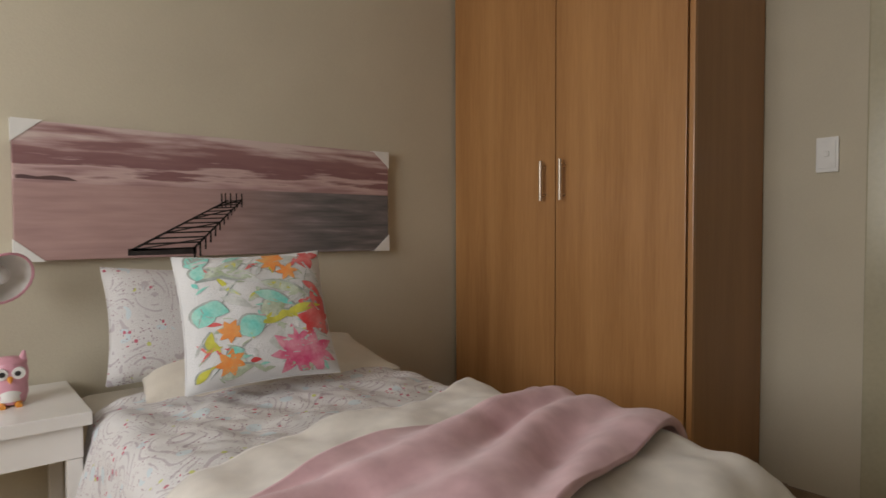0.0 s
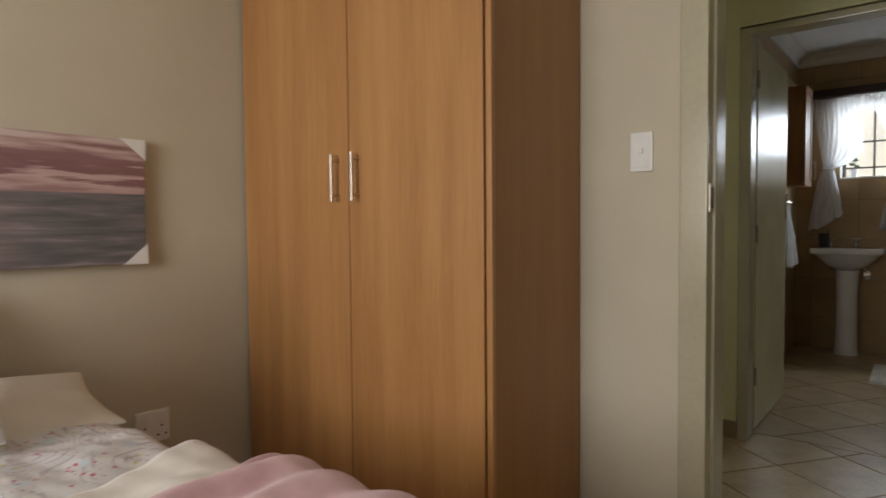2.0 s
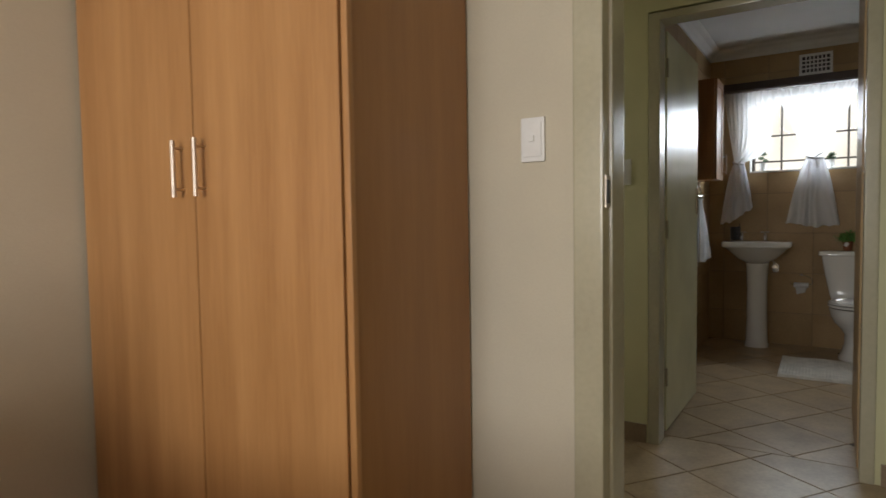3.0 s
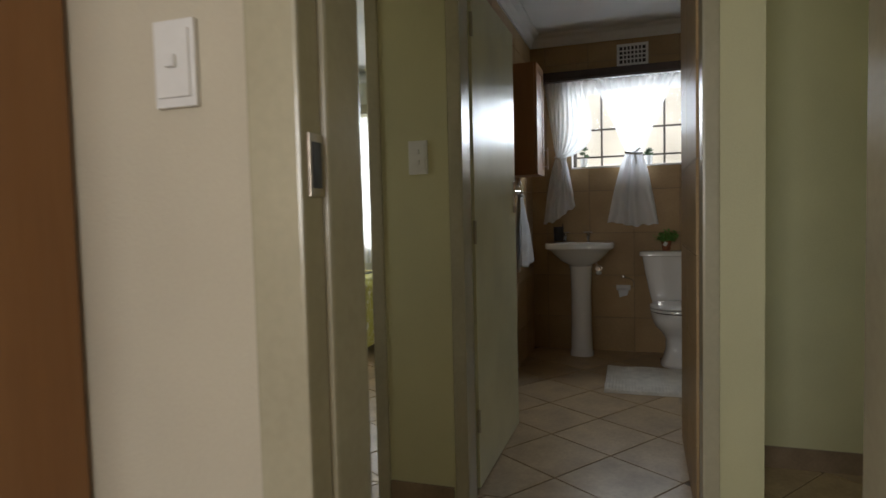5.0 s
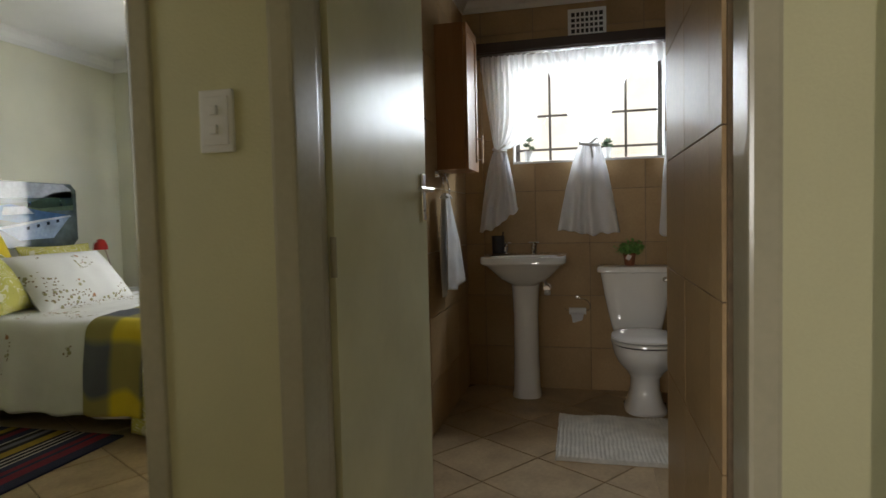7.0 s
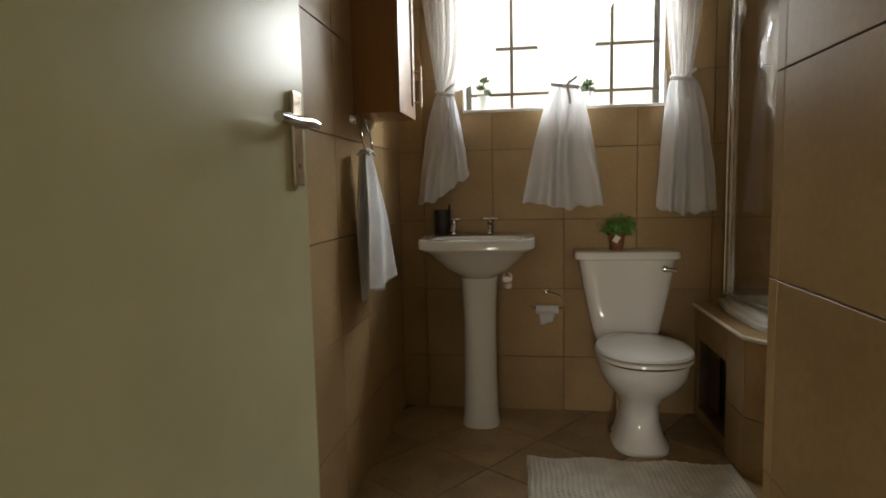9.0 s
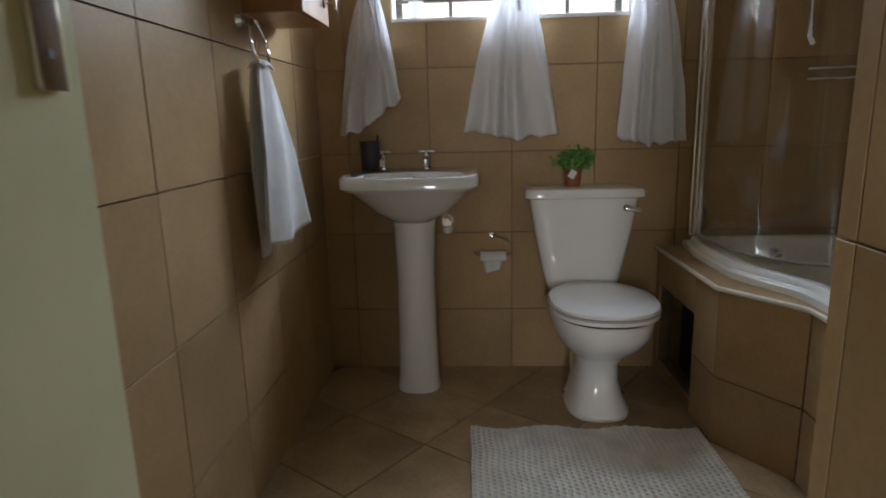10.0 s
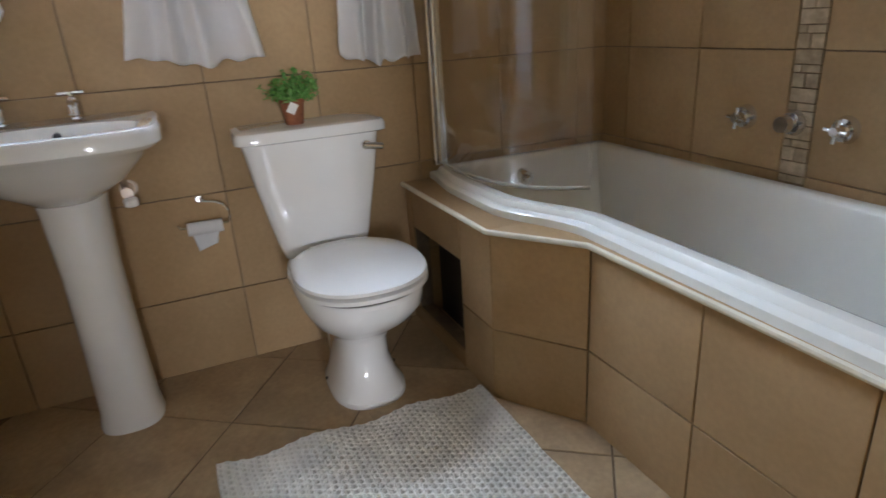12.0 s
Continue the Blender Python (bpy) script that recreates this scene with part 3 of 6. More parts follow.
def flower_cushion():
    m = Matrix.Translation((0.296, 1.162, 0.822)) @ Euler((radians(66), radians(2), radians(-9)), "XYZ").to_matrix().to_4x4() @ Matrix.Rotation(radians(3.5), 4, "Z")
    w, h, t = 0.434, 0.395, 0.145
    c = cushion("cushion", m, w, h, t, LINEN, "square white cushion printed with bright tropical flowers")
    teal = material("teal_print", (0.16, 0.55, 0.48), 0.9, scale=25, vary=0.25, tint=(0.45, 0.72, 0.62))
    green = material("green_print", (0.30, 0.36, 0.22), 0.9, scale=25, vary=0.25, tint=(0.62, 0.68, 0.58))
    grey = material("grey_print", (0.45, 0.47, 0.44), 0.9, scale=20, vary=0.2, tint=(0.70, 0.71, 0.70))
    orange = material("orange_print", (0.75, 0.24, 0.05), 0.9, scale=30, vary=0.2, tint=(0.80, 0.42, 0.15))
    red = material("red_print", (0.60, 0.06, 0.06), 0.9, scale=22, vary=0.2, tint=(0.75, 0.25, 0.24))
    rose = material("rose_print", (0.60, 0.07, 0.18), 0.9, scale=22, vary=0.2, tint=(0.80, 0.40, 0.48))
    yellow = material("yellow_print_cushion", (0.68, 0.66, 0.10), 0.9, scale=22, vary=0.15)
    sets = ((teal, [(-0.9, 0.8, 0.3, 0.22, 20, 1), (-0.85, -0.15, 0.34, 0.26, 60, 1), (-0.8, 0.12, 0.3, 0.22, -20, 1), (-0.35, -0.35, 0.36, 0.3, 30, 1), (-0.8, 0.55, 0.22, 0.16, 70, 1), (-0.1, 0.28, 0.5, 0.16, -25, 1), (-0.55, -0.62, 0.2, 0.14, 10, 1)]),
            (green, [(-0.15, 0.88, 0.62, 0.15, 205, 1), (-0.05, 0.55, 0.55, 0.15, 160, 1), (0.0, 0.45, 0.6, 0.14, -22, 1), (-0.05, -0.05, 0.32, 0.26, 15, 1), (-0.6, -0.92, 0.36, 0.14, 15, 1)]),
            (grey, [(-0.55, 0.25, 0.4, 0.12, -30, 1), (-0.5, 0.7, 0.55, 0.12, -28, 1), (0.25, 0.02, 0.7, 0.05, 25, 1), (0.25, 0.8, 0.35, 0.16, 10, 1), (0.0, -0.5, 0.7, 0.34, -8, 1), (-0.3, 0.5, 0.45, 0.03, 52, 1), (0.4, -0.6, 0.4, 0.2, 30, 1)]),
            (yellow, [(-0.05, -0.22, 0.42, 0.15, 18, 1), (0.3, -0.1, 0.5, 0.12, 12, 1), (0.1, 0.42, 0.3, 0.08, -20, 1), (-0.75, -0.5, 0.22, 0.1, 80, 1), (-0.9, -0.9, 0.2, 0.1, 40, 1)]),
            (orange, [(-0.48, -0.28, 0.15, 0.08, 10, 7), (-0.5, -0.72, 0.17, 0.09, 30, 7), (0.22, 0.82, 0.18, 0.08, 12, 7), (0.42, 0.62, 0.15, 0.07, 0, 6), (0.3, 0.95, 0.12, 0.07, 25, 5)]),
            (red, [(0.72, 0.25, 0.36, 0.18, -62, 1), (0.62, 0.42, 0.3, 0.1, -40, 1), (0.72, -0.22, 0.24, 0.18, 20, 5), (0.88, -0.45, 0.3, 0.2, 100, 1), (0.75, 0.86, 0.2, 0.12, 10, 4)]),
            (rose, [(0.4, -0.66, 0.34, 0.15, 8, 8), (0.62, -0.72, 0.3, 0.14, 30, 7)]))
    shade = material("outline_print", (0.22, 0.27, 0.24), 0.9, scale=30, vary=0.2, tint=(0.50, 0.52, 0.50))
    for u, v, l, turn in ((-0.62, 0.02, 0.95, 52), (-0.1, -0.35, 0.9, 28), (0.05, 0.3, 0.8, -38), (-0.75, -0.9, 0.7, 40), (-0.4, 0.85, 0.8, -22), (0.2, -0.95, 0.6, 60), (0.6, 0.1, 0.6, 75)):
        bm = bmesh.new()
        print_leaf(bm, m, w, h, t - 0.0006, u, v, l, 0.022, turn)
        part("printed_stem", bm, shade, c)
    rnd = random.Random(11)
    extra = {id(k): [] for k, _ in sets}
    for i in range(120):
        k = (teal, green, grey, grey, green, yellow, red)[i % 7]
        extra[id(k)].append((rnd.uniform(-0.92, 0.85), rnd.uniform(-0.92, 0.85), rnd.uniform(0.10, 0.30), rnd.uniform(0.018, 0.075), rnd.uniform(-75, 60), 1))
    for mat_, leaves in sets:
        for u, v, l, wd, turn, lobes in extra[id(mat_)]:
            bm = bmesh.new()
            print_leaf(bm, m, w, h, t - 0.001, u, v, l, wd, turn, lobes)
            part("printed_leaf", bm, mat_, c)
        for u, v, l, wd, turn, lobes in leaves:
            if lobes == 1 and mat_ is not grey:
                bm = bmesh.new()
                print_leaf(bm, m, w, h, t - 0.0008, u - 0.015, v, l * 1.22, wd * 1.15 + 0.028, turn + 3, 1)
                part("printed_outline", bm, shade, c)
            bm = bmesh.new()
            print_leaf(bm, m, w, h, t, u, v, l * 1.15, wd * 1.15, turn, lobes)
            part("printed_flower" if lobes > 1 else "printed_leaf", bm, mat_, c)


flower_cushion()


def seascape():
    """Canvas on stretcher bars: cloudy pink sky, pale sea, dark jetty."""
    x0, x1, y, z0, z1 = -0.250, 1.083, 1.624, 0.986, 1.406
    p = thing("canvas_picture", ((x0 + x1) / 2, 1.658, z0), "wide canvas print of a jetty under pink clouds", "picture")
    m = bpy.data.materials.new("seascape_print")
    m.use_nodes = True
    nt = m.node_tree
    bs = nt.nodes["Principled BSDF"]
    bs.inputs["Roughness"].default_value = 0.45
    tc, sep = nt.nodes.new("ShaderNodeTexCoord"), nt.nodes.new("ShaderNodeSeparateXYZ")
    nt.links.new(tc.outputs["Generated"], sep.inputs[0])
    mp = nt.nodes.new("ShaderNodeMapping")
    mp.inputs["Scale"].default_value = (3.0, 1, 9.5)
    mp.inputs["Rotation"].default_value = (0, radians(7), 0)
    nt.links.new(tc.outputs["Generated"], mp.inputs[0])
    n = nt.nodes.new("ShaderNodeTexNoise")
    n.inputs["Scale"].default_value, n.inputs["Detail"].default_value = 1.5, 7
    nt.links.new(mp.outputs[0], n.inputs["Vector"])
    add = nt.nodes.new("ShaderNodeMath")
    add.operation = "MULTIPLY_ADD"
    add.inputs[1].default_value = 0.72
    nt.links.new(n.outputs[0], add.inputs[0])
    off = nt.nodes.new("ShaderNodeMath")
    off.operation, off.inputs[1].default_value = "SUBTRACT", 0.355
    nt.links.new(sep.outputs["Z"], off.inputs[0])
    nt.links.new(off.outputs[0], add.inputs[2])
    def ramp(src, stops):
        r = nt.nodes.new("ShaderNodeValToRGB")
        while len(r.color_ramp.elements) < len(stops):
            r.color_ramp.elements.new(0.5)
        for e, (pos, col) in zip(r.color_ramp.elements, stops):
            e.position, e.color = pos, (*col, 1)
        nt.links.new(src, r.inputs[0])
        return r.outputs[0]
    sky_c = ramp(add.outputs[0], [(0.52, (0.36, 0.22, 0.22)), (0.60, (0.50, 0.34, 0.33)), (0.66, (0.58, 0.42, 0.40)), (0.72, (0.24, 0.12, 0.125)), (0.84, (0.28, 0.15, 0.15)), (0.92, (0.46, 0.31, 0.30)), (1.0, (0.62, 0.50, 0.47))])
    n2 = nt.nodes.new("ShaderNodeTexNoise")
    n2.inputs["Scale"].default_value, n2.inputs["Detail"].default_value = 2.2, 5
    nt.links.new(mp.outputs[0], n2.inputs["Vector"])
    sea_l = ramp(n2.outputs[0], [(0.30, (0.40, 0.25, 0.235)), (0.70, (0.50, 0.33, 0.31))])
    sea_r = ramp(n2.outputs[0], [(0.36, (0.105, 0.105, 0.105)), (0.58, (0.18, 0.165, 0.17)), (0.74, (0.30, 0.26, 0.27))])
    def mixc(fac, a, b):
        x = nt.nodes.new("ShaderNodeMix")
        x.data_type = "RGBA"
        nt.links.new(fac, x.inputs[0])
        nt.links.new(a, x.inputs[6])
        nt.links.new(b, x.inputs[7])
        return x.outputs[2]
    def smooth(src, a, b):
        r = nt.nodes.new("ShaderNodeMapRange")
        r.interpolation_type = "SMOOTHSTEP"
        r.inputs[1].default_value, r.inputs[2].default_value = a, b
        nt.links.new(src, r.inputs[0])
        return r.outputs[0]
    sea = mixc(smooth(sep.outputs["X"], 0.32, 0.8), sea_l, sea_r)
    nt.links.new(mixc(smooth(sep.outputs["Z"], 0.555, 0.568), sea, sky_c), bs.inputs["Base Color"])
    part("canvas", box(bmesh.new(), x0, x1, y, 1.657, z0, z1, 0.003), m, p)
    card = PLASTIC
    for cx, sx in ((x0, 1), (x1, -1)):
        for cz, sz in ((z0, 1), (z1, -1)):
            bm = bmesh.new()
            loft(bm, [[(cx - sx * 0.003, yy, cz - sz * 0.003), (cx + sx * 0.078, yy, cz - sz * 0.003), (cx - sx * 0.003, yy, cz + sz * 0.066)] for yy in (y - 0.003, 1.6565)])
            part("corner_guard", bm, card, p, "white card corner protector")
    bm = bmesh.new()
    def at(px, pz):
        return (x0 + px * (x1 - x0), y - 0.0015, z0 + pz * (z1 - z0))
    def bar(a, b, w0, w1=None):
        w1 = w1 or w0
        a, b = Vector(at(*a)), Vector(at(*b))
        d = (b - a).normalized()
        s = Vector((-d.z, 0, d.x))
        vs = [bm.verts.new(q) for q in (a + s * w0, b + s * w1, b - s * w1, a - s * w0)]
        bm.faces.new(vs)
    l0, l1, r0, r1 = (0.235, 0.06), (0.475, 0.47), (0.385, 0.07), (0.515, 0.48)
    bar(l0, l1, 0.004, 0.002)
    bar(r0, r1, 0.004, 0.002)
    bar((0.227, 0.045), (0.39, 0.045), 0.011)
    def lerp(a, b, s):
        return (a[0] + (b[0] - a[0]) * s, a[1] + (b[1] - a[1]) * s)
    for i in range(13):
        s = 1 - (1 - i / 13) ** 1.5 * 1.0
        bar(lerp(l0, l1, s), lerp(r0, r1, s), 0.003 - 0.0015 * s)
        q = lerp(r0, r1, s)
        bar(q, (q[0], q[1] - 0.12 * (1.1 - s)), 0.0035 - 0.002 * s)
        if i % 3 == 0 and i < 12:
            bar(lerp(l0, l1, s), lerp(r0, r1, min(1, s + 0.18)), 0.002)
    for k in (0.458, 0.468, 0.482, 0.498, 0.513):
        bar((k, 0.41), (k, 0.53), 0.0022)
    part("printed_jetty", bm, BLACK, p)
    bm = bmesh.new()
    vs = [bm.verts.new(at(a, b)) for a, b in ((0.005, 0.585), (0.125, 0.58), (0.105, 0.605), (0.075, 0.615), (0.045, 0.602), (0.02, 0.615), (0.005, 0.61))]
    bm.faces.new(vs)
    part("printed_island", bm, material("island_print", (0.14, 0.08, 0.08), 0.5), p)


seascape()


def nightstand():
    white = material("white_lacquer", (0.80, 0.78, 0.75), 0.2, scale=6, vary=0.03, grain=60, bump=0.01)
    n = thing("nightstand", (-0.42, 1.49, 0), "white lacquered bedside table with an open underside", "nightstand")
    part("top", box(bmesh.new(), -0.70, -0.125, 1.225, 1.64, 0.575, 0.61, 0.004), white, n)
    part("drawer", box(bmesh.new(), -0.68, -0.145, 1.24, 1.63, 0.49, 0.574, 0.003), white, n)
    for x in (-0.67, -0.165):
        for y in (1.258, 1.605):
            part("leg", box(bmesh.new(), x - 0.018, x + 0.018, y - 0.018, y + 0.018, 0, 0.489, 0.003), white, n)
    pinkm = material("pink_lacquer", (0.72, 0.36, 0.44), 0.35, scale=10, vary=0.05)
    o = thing("toy_owl", (-0.285, 1.44, 0.61), "small pink toy owl standing on the bedside table", "toy")
    bm = bmesh.new()
    lathe(bm, [(0.02, 0), (0.036, 0.006), (0.044, 0.03), (0.043, 0.06), (0.046, 0.085), (0.040, 0.115), (0.022, 0.128), (0.006, 0.13)], (-0.285, 1.44, 0.61))
    for s in (-1, 1):
        rod(bm, (-0.285 + s * 0.03, 1.44, 0.722), (-0.285 + s * 0.036, 1.44, 0.752), 0.014, 0.003)
    part("body", bm, pinkm, o, smooth=True)
    beak = material("orange_enamel", (0.75, 0.30, 0.04), 0.4, scale=20, vary=0.05)
    for s in (-1, 1):
        e = part("eye", rod(bmesh.new(), (-0.285 + s * 0.019, 1.412, 0.70), (-0.285 + s * 0.019, 1.392, 0.70), 0.017, 0.015), PLASTIC, o, "round white eye", smooth=True)
        part("pupil", rod(bmesh.new(), (-0.285 + s * 0.017, 1.394, 0.70), (-0.285 + s * 0.017, 1.389, 0.70), 0.008, 0.006), BLACK, e, smooth=True)
        part("foot", rod(bmesh.new(), (-0.285 + s * 0.018, 1.42, 0.616), (-0.285 + s * 0.018, 1.388, 0.614), 0.011, 0.007, 10), beak, o, smooth=True)
    part("beak", rod(bmesh.new(), (-0.285, 1.400, 0.688), (-0.285, 1.382, 0.676), 0.009, 0.001, 10), beak, o, smooth=True)
    part("belly", lathe(bmesh.new(), [(0.006, 0.008), (0.030, 0.014), (0.035, 0.035), (0.028, 0.056), (0.006, 0.066)], (-0.285, 1.428, 0.61), 20), PLASTIC, o, "white belly patch", smooth=True)
    l = thing("desk_lamp", (-0.40, 1.56, 0.61), "pink and white bedside lamp with a tilted shade", "lamp")
    part("base", lathe(bmesh.new(), [(0.06, 0), (0.062, 0.01), (0.05, 0.018), (0.012, 0.022)], (-0.40, 1.56, 0.61)), pinkm, l, smooth=True)
    part("stem", tube(bmesh.new(), [(-0.40, 1.56, 0.63), (-0.41, 1.56, 0.78), (-0.40, 1.55, 0.90), (-0.365, 1.54, 0.97), (-0.33, 1.52, 0.975)], 0.006), PLASTIC, l, smooth=True)
    bm = bmesh.new()
    d = Vector((0.35, -0.75, -0.35)).normalized()
    c0 = Vector((-0.315, 1.515, 0.975))
    q = d.to_track_quat("Z", "Y")
    rings = [[c0 + d * s + q @ Vector((r * math.cos(2 * math.pi * k / 28), r * math.sin(2 * math.pi * k / 28), 0)) for k in range(28)] for r, s in ((0.018, -0.03), (0.03, 0.0), (0.055, 0.03), (0.075, 0.07), (0.072, 0.07), (0.05, 0.03), (0.02, 0.012))]
    loft(bm, rings)
    part("shade", bm, PLASTIC, l, smooth=True)
    rim = [c0 + d * 0.07 + q @ Vector((0.074 * math.cos(2 * math.pi * k / 28), 0.074 * math.sin(2 * math.pi * k / 28), 0)) for k in range(29)]
    part("rim", tube(bmesh.new(), rim, 0.004, 6), pinkm, l, "pink rim", smooth=True)
    bm = bmesh.new()
    bmesh.ops.create_uvsphere(bm, u_segments=16, v_segments=10, radius=0.026, matrix=Matrix.Translation(c0 + d * 0.045))
    part("bulb", bm, LINEN, l, smooth=True)


nightstand()
wall_switch("light_switch", 2.03, 0.199, 0.271, 1.275, 1.400, [1.34], "white single light switch on the bedroom wall")


def wall_socket():
    s = thing("wall_socket", (1.1, 1.66, 0.34), "white double wall socket low on the wall", "socket")
    part("plate", box(bmesh.new(), 1.04, 1.16, 1.650, 1.66, 0.34, 0.455, 0.003), PLASTIC, s)
    for x in (1.07, 1.13):
        part("rocker", box(bmesh.new(), x - 0.009, x + 0.009, 1.645, 1.6505, 0.425, 0.444, 0.002), PLASTIC, s)
        for dx, dz in ((0, 0.032), (-0.014, 0.0), (0.014, 0.0)):
            part("pin_hole", rod(bmesh.new(), (x + dx, 1.651, 0.365 + dz), (x + dx, 1.6485, 0.365 + dz), 0.004, n=8), BLACK, s)


wall_socket()


def bedside_rug():
    r = thing("rug", (1.25, 1.2, 0), "small red and grey striped rug beside the bed", "rug")
    reds = (material("red_wool", (0.45, 0.06, 0.08), 0.95, grain=300, bump=0.4), material("grey_wool", (0.25, 0.22, 0.22), 0.95, grain=300, bump=0.4))
    for i in range(9):
        y = 0.55 + i * 0.125
        part("stripe", box(bmesh.new(), 1.08, 1.47, y, y + 0.1245, 0.001, 0.014, 0.003), reds[1 if i in (1, 5) else 0], r)


bedside_rug()
strike = thing("strike_plate", (2.05, 0.023, 1.13), "dark steel strike plate in the door frame", "strike plate")
part("plate", box(bmesh.new(), 2.036, 2.073, 0.0285, 0.0325, 1.140, 1.228, 0.001), STEEL, strike)
part("mouth", box(bmesh.new(), 2.042, 2.067, 0.0270, 0.0300, 1.152, 1.216), BLACK, strike)

# ---- hall ----
wall_switch("light_switch", 3.42, 0.348, 0.422, 1.268, 1.392, [1.35, 1.312], "white double light switch between two doorways")


def lever_handle(leaf, x, y, z, out):
    """Chrome lever on a long back plate, on a face that looks along y."""
    h = part("handle", box(bmesh.new(), x - 0.02, x + 0.02, *sorted((y, y + out * 0.009)), z - 0.105, z + 0.055, 0.003), CHROME, leaf, "chrome lever handle on a long plate")
    bm = bmesh.new()
    rod(bm, (x, y, z), (x, y + out * 0.036, z), 0.009)
    tube(bm, [(x + 0.012, y + out * 0.036, z), (x - 0.03, y + out * 0.038, z), (x - 0.085, y + out * 0.036, z - 0.003), (x - 0.135, y + out * 0.032, z - 0.002)], 0.009)
    part("lever", bm, CHROME, h, smooth=True)
    part("keyhole", rod(bmesh.new(), (x, y, z - 0.07), (x, y + out * 0.0098, z - 0.07), 0.005, n=10), BLACK, h)


def bathroom_door():
    d = thing("bathroom_door", (3.58, 0.24, 0), "cream gloss bathroom door standing open", "door")
    part("leaf", box(bmesh.new(), 3.599, 4.397, 0.222, 0.26, 0.012, 2.03, 0.002), GLOSS, d)
    lever_handle(d, 4.345, 0.222, 1.225, -1)
    lever_handle(d, 4.345, 0.26, 1.225, 1)
    for z in (0.25, 1.0, 1.8):
        part("hinge", rod(bmesh.new(), (3.578, 0.217, z), (3.578, 0.217, z + 0.09), 0.007, n=10), FRAME, d, smooth=True)


bathroom_door()


def bedroom_2_door():
    d = thing("bedroom_door", (3.6, 1.44, 0), "cream bedroom door standing wide open", "door")
    m = pose(3.60, 1.43, 0, 0, 0, 48)
    bm = box(bmesh.new(), 0.0, 0.80, 0.0, 0.038, 0.012, 2.03, 0.002)
    bm.transform(m)
    part("leaf", bm, GLOSS, d)
    bm = box(bmesh.new(), 0.8003, 0.803, 0.001, 0.037, 0.013, 2.029)
    bm.transform(m)
    part("leaf_edge", bm, LEAF_EDGE, d, "bare wooden leaf edge")
    bm = box(bmesh.new(), 0.8031, 0.8055, 0.008, 0.030, 1.10, 1.23, 0.001)
    bm.transform(m)
    part("latch_plate", bm, STEEL, d)
    bm = box(bmesh.new(), 0.735, 0.775, -0.009, 0.0, 1.12, 1.28, 0.003)
    tube(bm, [(0.755, -0.005, 1.225), (0.755, -0.045, 1.225), (0.70, -0.048, 1.225), (0.64, -0.046, 1.224)], 0.009)
    bm.transform(m)
    part("handle", bm, CHROME, d, "chrome lever handle")


bedroom_2_door()


# ---- bathroom ----
def oval(x0, x1, cy, hy, z, n=44, e=2.6, flat=0.0):
    """A rounded ring; flat squares off its back."""
    pts = []
    for k in range(n):
        a = 2 * math.pi * k / n
        c, s = math.cos(a), math.sin(a)
        ee = e + (flat if c > 0 else 0)
        x = math.copysign(abs(c) ** (2 / ee), c)
        y = math.copysign(abs(s) ** (2 / ee), s)
        pts.append(((x0 + x1) / 2 + x * (x1 - x0) / 2, cy + y * hy, z))
    return pts


def pillar_tap(parent, x, y, z):
    t = part("tap", lathe(bmesh.new(), [(0.019, 0), (0.019, 0.005), (0.011, 0.010), (0.012, 0.035), (0.016, 0.042), (0.013, 0.056), (0.008, 0.06), (0.008, 0.066)], (x, y, z), 18), CHROME, parent, "chrome pillar tap", smooth=True)
    part("spout", tube(bmesh.new(), [(x, y, z + 0.038), (x - 0.035, y, z + 0.045), (x - 0.062, y, z + 0.036), (x - 0.070, y, z + 0.018)], 0.008), CHROME, t, smooth=True)
    bm = bmesh.new()
    rod(bm, (x, y - 0.033, z + 0.070), (x, y + 0.033, z + 0.070), 0.0045)
    rod(bm, (x - 0.033, y, z + 0.070), (x + 0.033, y, z + 0.070), 0.0045)
    part("cross_handle", bm, CHROME, t, smooth=True)


